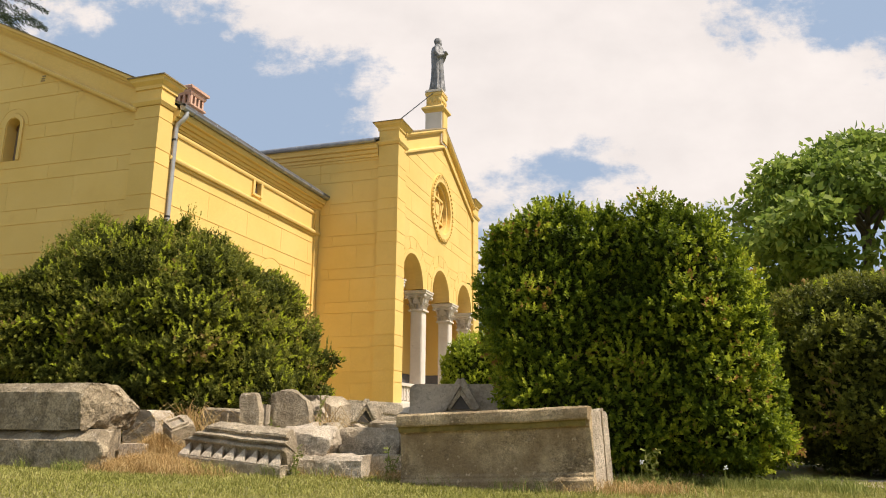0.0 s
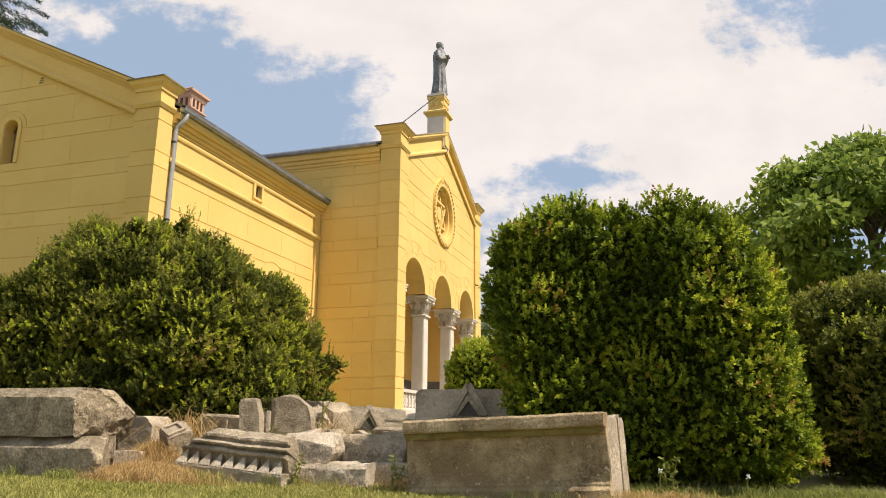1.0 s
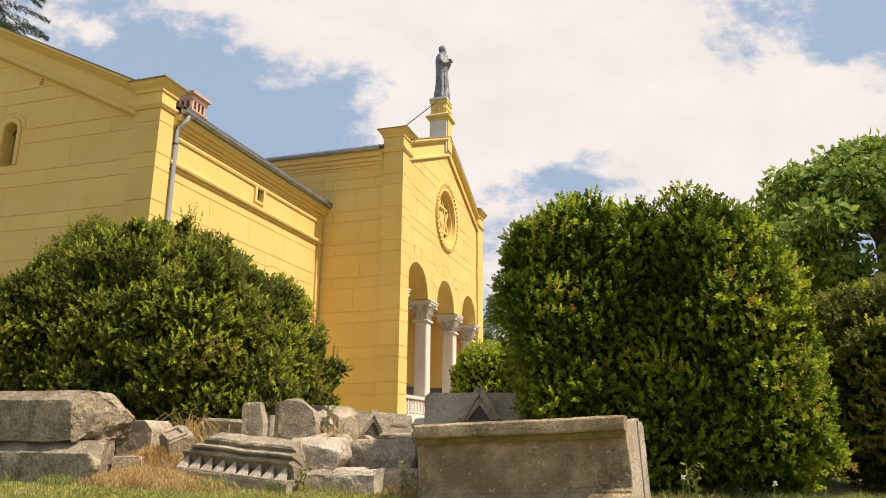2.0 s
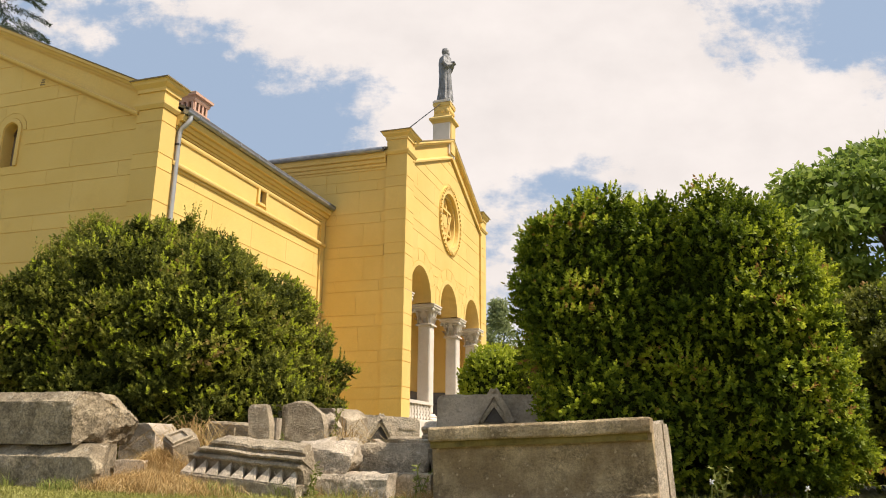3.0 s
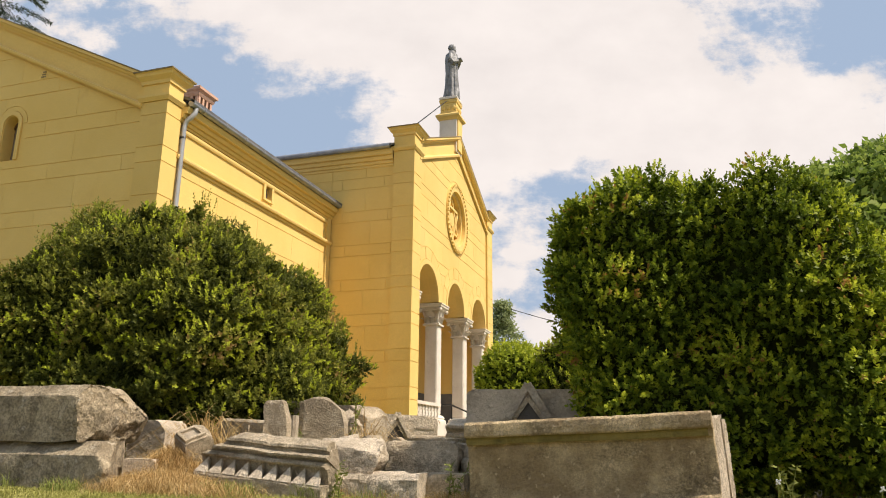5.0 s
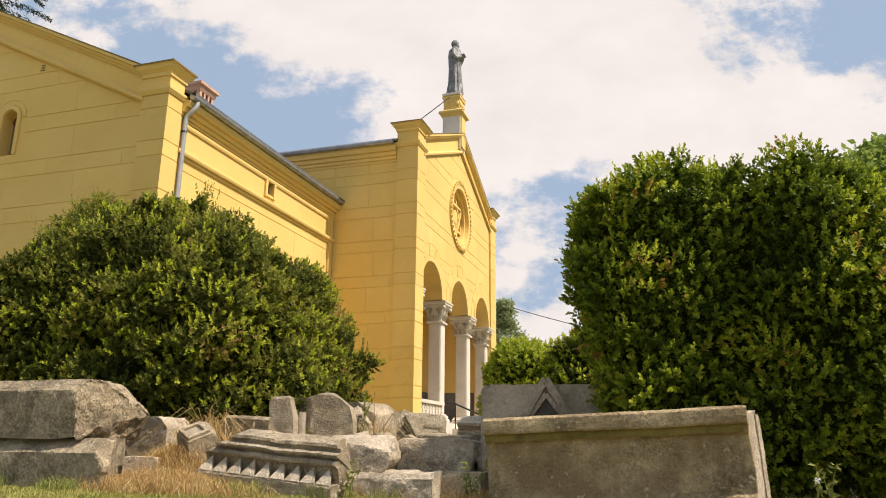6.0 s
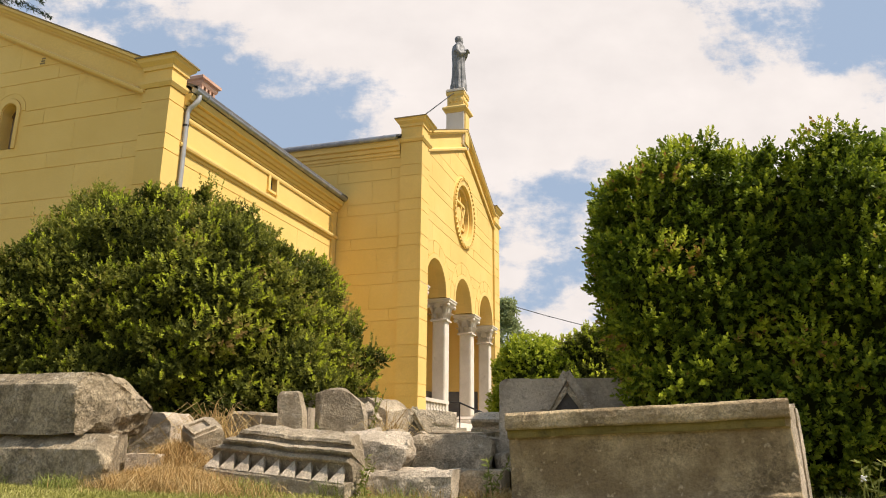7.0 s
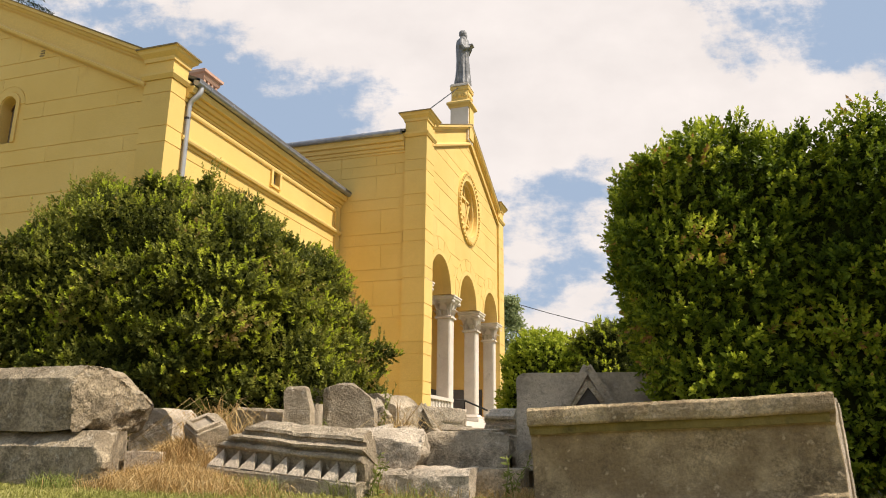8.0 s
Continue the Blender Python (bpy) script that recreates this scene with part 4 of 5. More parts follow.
    run_roof = run(bmesh.new(), (-13.12, 16.40, 9.46), (-13.12, 25.9, 9.46), [(0, 0), (8.9, 3.9), (17.8, 0), (17.8, 0.08), (8.9, 4.0), (0, 0.08)], (-1, 0, 0))
    part("wing_roof", run_roof, M["slate"], b, "dark grey roof")
    part("wing_west_wall", boxed(-30.4, -29.9, 16.42, 25.74, base, 9.6), M["stucco"], b)
    # chimney
    cx, cy = -16.9, 21.25
    ch = part("chimney", boxed(cx - 0.4, cx + 0.4, cy - 0.4, cy + 0.4, 10.4, 11.98), M["brick"], b, "pink rendered chimney with vents")
    for k in range(4):
        for side in range(4):
            o = -0.33 + 0.22 * k
            p = [(o, -0.36), (0.36, o), (o, 0.36), (-0.36, o)][side]
            part("vent_post", boxed(cx + p[0] - 0.05, cx + p[0] + 0.05, cy + p[1] - 0.05, cy + p[1] + 0.05, 11.98, 12.32), M["brick"], ch)
    part("core", boxed(cx - 0.22, cx + 0.22, cy - 0.22, cy + 0.22, 11.98, 12.32), M["coping"], ch)
    part("band", ring_moulding(bmesh.new(), cx - 0.4, cx + 0.4, cy - 0.4, cy + 0.4, 11.84, [(0.0, 0), (0.07, 0.06), (0.07, 0.12), (0, 0.14)]), M["brick"], ch)
    part("cap", ring_moulding(bmesh.new(), cx - 0.4, cx + 0.4, cy - 0.4, cy + 0.4, 12.32, [(0.02, 0), (0.06, 0.08), (0.06, 0.16), (0.14, 0.20), (0.14, 0.30), (0.0, 0.40)]), M["brick"], ch)
    # pedestal of the statue, on the gable's peak
    x0, x1, y0, y1 = -10.95, -10.12, 31.16, 32.0
    ped = part("pedestal", boxed(x0, x1, y0, y1, 13.6, 15.25), M["white_stone"], b, "stone and stucco pedestal")
    part("niche_strip", boxed(x1, x1 + 0.06, y0 + 0.1, y1 - 0.1, 13.7, 15.2), M["stucco_trim"], ped)
    part("cornice", ring_moulding(bmesh.new(), x0, x1, y0, y1, 15.2, [(0.02, 0), (0.05, 0.06), (0.16, 0.16), (0.16, 0.24), (0.0, 0.36)]), M["stucco_trim"], ped)
    part("frieze", ring_moulding(bmesh.new(), x0 + 0.03, x1 - 0.03, y0 + 0.03, y1 - 0.03, 15.5, [(0.03, 0), (0.03, 0.08), (0, 0.1), (0, 0.55), (0.04, 0.6), (0.06, 0.72), (0, 0.78)]), M["stucco_trim"], ped)
    for k in range(3):
        for face in range(2):
            o = 0.16 + 0.26 * k
            bm = bmesh.new()
            where = (x0 + o, y0 + 0.025, 15.84) if face == 0 else (x1 - 0.025, y0 + o, 15.84)
            bmesh.ops.create_uvsphere(bm, u_segments=8, v_segments=6, radius=0.1, matrix=Matrix.Translation(where) @ Matrix.Diagonal((1, 0.6, 1.4, 1) if face == 0 else (0.6, 1, 1.4, 1)))
            part("ornament", bm, M["stucco_trim"], ped, smooth=True)
    part("plinth", ring_moulding(bmesh.new(), x0, x1, y0, y1, 16.28, [(0.03, 0), (0.03, 0.08), (-0.02, 0.10), (-0.02, 0.15)]), M["white_stone"], ped, "pale stone plinth")
    stay = part("stay_rod", tube(bmesh.new(), [(-10.6, 26.1, 12.48), (-10.6, 31.18, 16.2)], 0.022, 6), M["iron"], b, "thin metal stay rod")
    return b


build_chapel()


def build_statue():
    """A robed standing figure, as one plain shape."""
    bm = bmesh.new()
    levels = [(0.0, 0.36, 0.34), (0.10, 0.37, 0.35), (0.5, 0.33, 0.31), (0.95, 0.31, 0.29), (1.3, 0.30, 0.27), (1.6, 0.32, 0.26), (1.9, 0.34, 0.25), (2.1, 0.30, 0.22), (2.2, 0.18, 0.16), (2.28, 0.11, 0.12)]
    rings = []
    n = 40
    for z, a, c in levels:
        row = []
        for k in range(n):
            t = 2 * math.pi * k / n
            fold = 1 + (0.15 * math.sin(9 * t + 1.5 * z) + 0.09 * math.sin(14 * t - z)) * max(0, 1 - z / 1.9)
            row.append(bm.verts.new((a * fold * math.cos(t) * 0.98, c * fold * math.sin(t) * 1.12 + 0.03 * math.sin(z * 2), z)))
        rings.append(row)
    for r0, r1 in zip(rings, rings[1:]):
        for k in range(n):
            bm.faces.new((r0[k], r0[(k + 1) % n], r1[(k + 1) % n], r1[k]))
    bm.faces.new(rings[0][::-1]), bm.faces.new(rings[-1])
    for where, size in (((0.05, 0, 2.44), (0.15, 0.14, 0.19)), ((0.12, 0, 2.32), (0.10, 0.10, 0.16)), ((-0.04, 0, 2.46), (0.15, 0.16, 0.18)),
                        ((0.16, -0.22, 1.72), (0.14, 0.13, 0.2)), ((0.16, 0.22, 1.72), (0.14, 0.13, 0.2)), ((0.36, 0.02, 1.80), (0.10, 0.18, 0.08)), ((0.2, -0.05, 0.25), (0.2, 0.12, 0.3))):
        bmesh.ops.create_uvsphere(bm, u_segments=16, v_segments=10, radius=1, matrix=Matrix.Translation(where) @ Matrix.Diagonal((*size, 1)))
    for side in (-1, 1):
        tube(bm, [(0.0, side * 0.27, 2.05), (0.03, side * 0.36, 1.75), (0.14, side * 0.33, 1.62), (0.38, side * 0.10, 1.74)], [0.12, 0.13, 0.12, 0.07], 10)
    box(bm, 0.34, 0.52, -0.16, 0.16, 1.80, 1.88)
    ob = solo("statue", bm, M["bronze"], -10.5, 31.58, 16.42, 0, label="dark grey weathered statue of a robed standing figure on the gable", category="statue")
    ob.matrix_world = ob.matrix_world @ Matrix.Diagonal((1.0, 1.0, 1.12, 1))
    mod = ob.modifiers.new("fuse", "REMESH")
    mod.mode, mod.voxel_size, mod.use_smooth_shade = "VOXEL", 0.03, True


build_statue()


# ---- bushes and trees ----
def waves(points, count, low, high, seed):
    rng = np.random.RandomState(seed)
    total = np.zeros(len(points))
    for _ in range(count):
        k = rng.normal(size=3)
        k *= rng.uniform(low, high) / np.linalg.norm(k)
        total += np.sin(points @ k + rng.uniform(0, 6.28))
    return total / math.sqrt(count)


def leaf_mesh(points, ways, size, rng, lean=0.9, wide=0.5):
    """Small folded leaves at points, roughly along their ways."""
    n = len(points)
    axis = ways + rng.normal(size=(n, 3)) * lean
    axis /= np.linalg.norm(axis, axis=1)[:, None] + 1e-9
    side = np.cross(axis, rng.normal(size=(n, 3)))
    side /= np.linalg.norm(side, axis=1)[:, None] + 1e-9
    s = (size * rng.uniform(0.65, 1.3, n))[:, None]
    verts = np.empty((n, 4, 3))
    verts[:, 0], verts[:, 2] = points, points + axis * s
    belly = points + axis * s * 0.45
    drop = np.cross(axis, side) * s * 0.12
    verts[:, 1], verts[:, 3] = belly + side * s * wide * 0.5 + drop, belly - side * s * wide * 0.5 + drop
    return verts.reshape(-1, 3), n


def quads(name, verts, n, material):
    me = bpy.data.meshes.new(name)
    me.vertices.add(4 * n)
    me.vertices.foreach_set("co", np.ascontiguousarray(verts, dtype=np.float32).ravel())
    me.loops.add(4 * n)
    me.loops.foreach_set("vertex_index", np.arange(4 * n, dtype=np.int32))
    me.polygons.add(n)
    me.polygons.foreach_set("loop_start", np.arange(0, 4 * n, 4, dtype=np.int32))
    me.update(calc_edges=True)
    me.materials.append(material)
    return me


def bush(name, x, y, z, half, height, power, leaf, label, category="bush", turn=0.0, seed=1, sprigs=9000, per=11, size=0.042, lumps=0.09, taper=0.0, shear=(0, 0), groove=None, tufts=0.0, sprig=0.115, group="", fresh=0.09, slope=None):
    """A clipped evergreen: a solid core coloured dark as inner shade, and sprigs of small leaves that stand off it
    unevenly.
    """
    rng = np.random.RandomState(seed)
    top = thing(name, x, y, z, turn, label, category, group)
    a = np.array([half[0], half[1], height / 2])

    def shell(d, scale=1.0):
        base = (np.abs(d / a) ** power).sum(1) ** (-1 / power)
        p = d * base[:, None]
        r = 1 + lumps * 0.55 * waves(p, 7, 1.0, 2.6, seed + 1) + lumps * 0.50 * waves(p, 9, 4.0, 8.0, seed + 2) + lumps * 0.50 * waves(p, 14, 10.0, 18.0, seed + 3)
        if groove:
            gx, gz, wide, deep = groove
            r -= deep * np.exp(-((p[:, 0] - gx - gz * p[:, 2]) / wide) ** 2) * (p[:, 1] < 0.5 * a[1])
        p = p * (r * scale)[:, None]
        if slope:
            at, wide, drop = slope
            low = np.clip((at - p[:, 0]) / wide, 0, 1)
            p[:, 2] = (p[:, 2] + a[2]) * (1 - drop * low * low * (3 - 2 * low)) - a[2]
        h = (p[:, 2] + a[2]) / height
        f = 1 - taper * h
        out = np.stack([p[:, 0] * f + shear[0] * (h - 0.5), p[:, 1] * f + shear[1] * (h - 0.5), p[:, 2] + a[2]], 1)
        return out

    # core: a solid filling, its colour standing in for the shade between sprigs
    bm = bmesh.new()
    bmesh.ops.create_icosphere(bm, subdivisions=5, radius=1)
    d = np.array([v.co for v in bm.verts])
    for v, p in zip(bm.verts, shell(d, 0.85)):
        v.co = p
    part("core", bm, M["shade_core"], top, "solid filling inside, coloured as dark as deep shade", smooth=True)
    # places for sprigs, evenly spread over the surface
    def places(count, gap):
        d = rng.normal(size=(count * 4, 3))
        d /= np.linalg.norm(d, axis=1)[:, None]
        p = shell(d)
        e = 0.02
        t1 = np.cross(d, rng.normal(size=d.shape))
        t1 /= np.linalg.norm(t1, axis=1)[:, None]
        t2 = np.cross(d, t1)
        nrm = np.cross(shell(d + e * t1) - p, shell(d + e * t2) - p)
        area = np.linalg.norm(nrm, axis=1)
        nrm /= area[:, None] + 1e-9
        nrm *= np.sign((nrm * d).sum(1))[:, None]
        pick = rng.choice(len(d), count, replace=False, p=area / area.sum())
        p, nrm = p[pick], nrm[pick]
        _, first = np.unique(np.floor(p / gap).astype(int), axis=0, return_index=True)
        first = first[p[first, 2] > 0.05]
        return p[first], nrm[first]

    def rosettes(start, way, reach, per, leaf_size, tone):
        """Leaves round each stem, spreading less towards its tip, their faces turned outwards."""
        n = len(start)
        t = np.linspace(0.12, 1.0, per)[None, :] + rng.normal(size=(n, per)) * 0.03
        side = np.cross(way, rng.normal(size=(n, 3)))
        side /= np.linalg.norm(side, axis=1)[:, None]
        other = np.cross(way, side)
        turn_ = 2.4 * np.arange(per)[None, :] + rng.rand(n, 1) * 6.28 + rng.normal(size=(n, per)) * 0.25
        round_ = side[:, None] * np.cos(turn_)[..., None] + other[:, None] * np.sin(turn_)[..., None]
        open_ = (1.25 - 0.85 * t + rng.normal(size=(n, per)) * 0.18)[..., None]
        axis = way[:, None] * np.cos(open_) + round_ * np.sin(open_)
        across = np.cross(axis, np.broadcast_to(way[:, None], axis.shape) + rng.normal(size=axis.shape) * 0.35)
        across /= np.linalg.norm(across, axis=2)[..., None] + 1e-9
        s_ = (leaf_size * rng.uniform(0.75, 1.25, (n, per)) * (1.1 - 0.35 * t))[..., None]
        root = start[:, None] + way[:, None] * (t * reach[:, None])[..., None]
        mid = root + axis * s_ * 0.5
        cup = np.cross(across, axis) * s_ * 0.10
        verts = np.stack([root, mid + across * s_ * 0.29 + cup, root + axis * s_, mid - across * s_ * 0.29 + cup], 2)
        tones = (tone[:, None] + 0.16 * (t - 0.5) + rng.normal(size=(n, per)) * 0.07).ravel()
        return verts.reshape(-1, 3), n * per, tones

    def grown(name, data, material, label=""):
        verts, n, tones = data
        me = quads(name, verts, n, material)
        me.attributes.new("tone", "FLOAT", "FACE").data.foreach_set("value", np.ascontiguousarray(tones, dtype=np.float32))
        ob = new(name, me)
        ob.parent = top
        return tagged(ob, label)

    # an inner layer of short sprigs coloured darker for shade, then outer ones, lighter on the swells
    p, nrm = places(sprigs, size * 1.15)
    way = nrm + rng.normal(size=p.shape) * 0.5
    way /= np.linalg.norm(way, axis=1)[:, None]
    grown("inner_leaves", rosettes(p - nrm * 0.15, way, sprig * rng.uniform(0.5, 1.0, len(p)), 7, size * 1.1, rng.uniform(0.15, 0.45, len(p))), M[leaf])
    p, nrm = places(sprigs, size * 1.75)
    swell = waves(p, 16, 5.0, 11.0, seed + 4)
    way = nrm * 0.75 + np.array([0, 0, 0.55]) + rng.normal(size=p.shape) * 0.33
    way /= np.linalg.norm(way, axis=1)[:, None]
    reach = sprig * rng.uniform(0.55, 1.25, len(p))
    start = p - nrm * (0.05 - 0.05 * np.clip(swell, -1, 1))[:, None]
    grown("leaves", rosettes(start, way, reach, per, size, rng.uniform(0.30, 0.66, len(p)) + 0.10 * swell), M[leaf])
    # long shoots above the clipped surface
    if tufts:
        tall = np.flatnonzero((nrm[:, 2] > 0.25) & (rng.rand(len(p)) < tufts * 0.09) & (waves(p, 6, 2.0, 5.0, seed + 8) > 0.2))
        base = np.repeat(p[tall], 7, 0) + rng.normal(size=(7 * len(tall), 3)) * np.array([0.05, 0.05, 0.0])
        up = np.array([0.05, 0, 1.0]) + rng.normal(size=base.shape) * 0.22
        up /= np.linalg.norm(up, axis=1)[:, None]
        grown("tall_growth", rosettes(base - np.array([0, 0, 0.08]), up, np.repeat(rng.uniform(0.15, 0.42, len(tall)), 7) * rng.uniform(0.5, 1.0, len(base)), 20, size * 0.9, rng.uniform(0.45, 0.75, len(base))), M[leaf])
    # this year's light shoots stand out from the rest, in patches, gathered sunwards to colour that side as lit
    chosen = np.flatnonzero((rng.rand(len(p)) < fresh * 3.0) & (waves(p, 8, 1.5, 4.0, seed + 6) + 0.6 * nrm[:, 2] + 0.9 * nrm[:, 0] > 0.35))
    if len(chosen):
        grown("young_growth", rosettes(start[chosen] + nrm[chosen] * 0.05, way[chosen], reach[chosen] * 1.1, per, size * 0.95, rng.uniform(0.2, 0.6, len(chosen))), M["shoot_leaf"], "light yellow-green young shoots, thickest on the sun's side to look lit")
    return top


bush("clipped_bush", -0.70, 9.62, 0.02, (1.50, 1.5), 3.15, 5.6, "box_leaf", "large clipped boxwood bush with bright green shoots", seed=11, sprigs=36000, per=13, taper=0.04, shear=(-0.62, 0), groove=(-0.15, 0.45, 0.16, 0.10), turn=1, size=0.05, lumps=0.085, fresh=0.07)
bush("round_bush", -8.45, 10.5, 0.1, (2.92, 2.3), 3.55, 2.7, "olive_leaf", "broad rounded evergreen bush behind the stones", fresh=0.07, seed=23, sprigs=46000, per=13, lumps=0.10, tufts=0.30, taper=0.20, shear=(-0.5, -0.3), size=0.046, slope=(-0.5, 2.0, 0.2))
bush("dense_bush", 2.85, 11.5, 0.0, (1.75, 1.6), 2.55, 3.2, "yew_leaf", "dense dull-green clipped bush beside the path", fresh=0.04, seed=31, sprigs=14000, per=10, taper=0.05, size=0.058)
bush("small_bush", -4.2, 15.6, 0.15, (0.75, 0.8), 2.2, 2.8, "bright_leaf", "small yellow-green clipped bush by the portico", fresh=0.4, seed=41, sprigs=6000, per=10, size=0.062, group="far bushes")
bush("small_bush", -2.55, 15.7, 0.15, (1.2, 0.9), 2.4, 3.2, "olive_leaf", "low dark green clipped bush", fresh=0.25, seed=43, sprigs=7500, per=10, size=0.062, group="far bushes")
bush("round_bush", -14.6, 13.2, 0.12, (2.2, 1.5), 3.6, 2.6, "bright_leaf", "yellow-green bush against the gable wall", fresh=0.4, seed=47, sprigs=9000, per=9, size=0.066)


def leafy_tree(name, x, y, z, height, spread, trunk, leaf, label, seed, clumps=70, leaves=420, size=0.2, low=0.3, top_shape=1.0, clump=0.9):
    rng = np.random.RandomState(seed)
    t = thing(name, x, y, z, 0, label, "tree")
    bm = bmesh.new()
    tube(bm, [(0, 0, -0.3), (0.05, 0, height * 0.2), (0.1, 0.05, height * 0.45), (0.0, 0.1, height * 0.8)], [trunk, trunk * 0.8, trunk * 0.55, trunk * 0.15], 10)
    part("trunk", bm, M["bark"], t, smooth=True)
    spots = []
    for k in range(clumps):
        h = low + (1 - low) * rng.rand() ** 0.85
        ang = rng.rand() * 6.283
        wide = spread * math.sin(math.pi * min(1, (h - low) / (1 - low) * 0.8 + 0.2)) ** 0.6 * (top_shape if h > 0.8 else 1)
        r = wide * (0.35 + 0.65 * rng.rand() ** 0.5)
        spots.append(np.array([r * math.cos(ang), r * math.sin(ang), h * height]))
    for s in spots[::3]:
        b = bmesh.new()
        root = Vector((0.05, 0.03, max(height * 0.16, s[2] - np.hypot(s[0], s[1]) * 0.75)))
        end = Vector(s)
        mid = root.lerp(end, 0.5) + Vector((0, 0, 0.08 * height * 0.3))
        tube(b, [root, mid, end], [trunk * 0.32, trunk * 0.18, trunk * 0.04], 6)
        part("limb", b, M["bark"], t, smooth=True)
    at, ways = [], []
    for s in spots:
        rad = clump * rng.uniform(0.6, 1.25)
        d = rng.normal(size=(leaves, 3))
        d /= np.linalg.norm(d, axis=1)[:, None]
        r = rad * rng.rand(leaves) ** 0.45
        q = s + d * r[:, None] * np.array([1, 1, 0.62])
        at.append(q)
        ways.append(d * 0.6 + np.array([0, 0, -0.35]))
    verts, n = leaf_mesh(np.concatenate(at), np.concatenate(ways), size, rng, lean=0.6, wide=0.55)
    ob = new("crown", quads("crown", verts, n, M[leaf]))
    ob.parent = t
    return t


leafy_tree("broadleaf_tree", 7.0, 30.5, 0.2, 10.8, 5.8, 0.35, "walnut_leaf", "leafy broad-crowned tree behind the bushes", 5, clumps=150, leaves=330, size=0.31, low=0.25, clump=1.2)
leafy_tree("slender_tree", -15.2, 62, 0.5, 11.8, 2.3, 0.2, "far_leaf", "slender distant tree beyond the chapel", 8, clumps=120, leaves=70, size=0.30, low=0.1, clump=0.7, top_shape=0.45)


def spruce(x, y, z, height, seed, clear):
    rng = np.random.RandomState(seed)
    t = thing("spruce_tree", x, y, z, 0, "tall dark spruce with drooping branches", "tree")
    bm = bmesh.new()
    tube(bm, [(0, 0, -0.3), (0, 0, height + clear)], [0.45, 0.03], 10)
    part("trunk", bm, M["bark"], t, smooth=True)
    at, ways = [], []
    for k in range(120):
        h = height * (0.12 + 0.86 * rng.rand())
        length = (height - h) * 0.27 + 0.6
        ang = rng.rand() * 6.283
        out = np.array([math.cos(ang), math.sin(ang), 0])
        for i in range(26):
            f = (i + 1) / 26
            c = np.array([0, 0, h + clear]) + out * length * f + np.array([0, 0, -0.25 * length * f * f + 0.08 * length * f])
            m = 16
            side = np.cross(out, [0, 0, 1])
            off = rng.uniform(-1, 1, m)[:, None] * side * 0.28 * length * (1.15 - f) ** 0.7 * 0.5 + rng.normal(size=(m, 3)) * 0.06
            at.append(c + off + np.array([0, 0, -0.1]) * rng.rand(m)[:, None])
            ways.append(np.repeat((out * 0.7 + np.array([0, 0, -0.6]))[None], m, 0))
    verts, n = leaf_mesh(np.concatenate(at), np.concatenate(ways), 0.26, rng, lean=0.45, wide=0.24)
    ob = new("crown", quads("crown", verts, n, M["needle"]))
    ob.parent = t


spruce(-46.9, 35.5, 0.6, 38, 3, 5.2)


def far_woods():
    rng = np.random.RandomState(77)
    at, ways = [], []
    for k in range(150):
        ang = rng.uniform(-1.5, 1.5)
        r = rng.uniform(105, 150)
        c = np.array([r * math.sin(ang), r * math.cos(ang), rng.uniform(1, 3.5)])
        m = 120
        d = rng.normal(size=(m, 3))
        d /= np.linalg.norm(d, axis=1)[:, None]
        at.append(c + d * np.array([4.5, 4.5, 3.2]) * rng.rand(m)[:, None] ** 0.4)
        ways.append(d)
    verts, n = leaf_mesh(np.concatenate(at), np.concatenate(ways), 1.3, rng, wide=0.8)
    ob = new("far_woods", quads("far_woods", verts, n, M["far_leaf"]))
    ob.matrix_world = shrunk(0, 0, 0)
    tagged(ob, "low belt of distant trees on the horizon", "woods", kind="stuff")


far_woods()

# ---- stones ----
def stone(name, x, y, z, size, material, label, seed, rz=0, rx=0, ry=0, category="stone block", **more):
    return solo(name, rough_block(*size, seed, **more), M[material], x, y, z, rz, rx, ry, label, category, smooth=28)


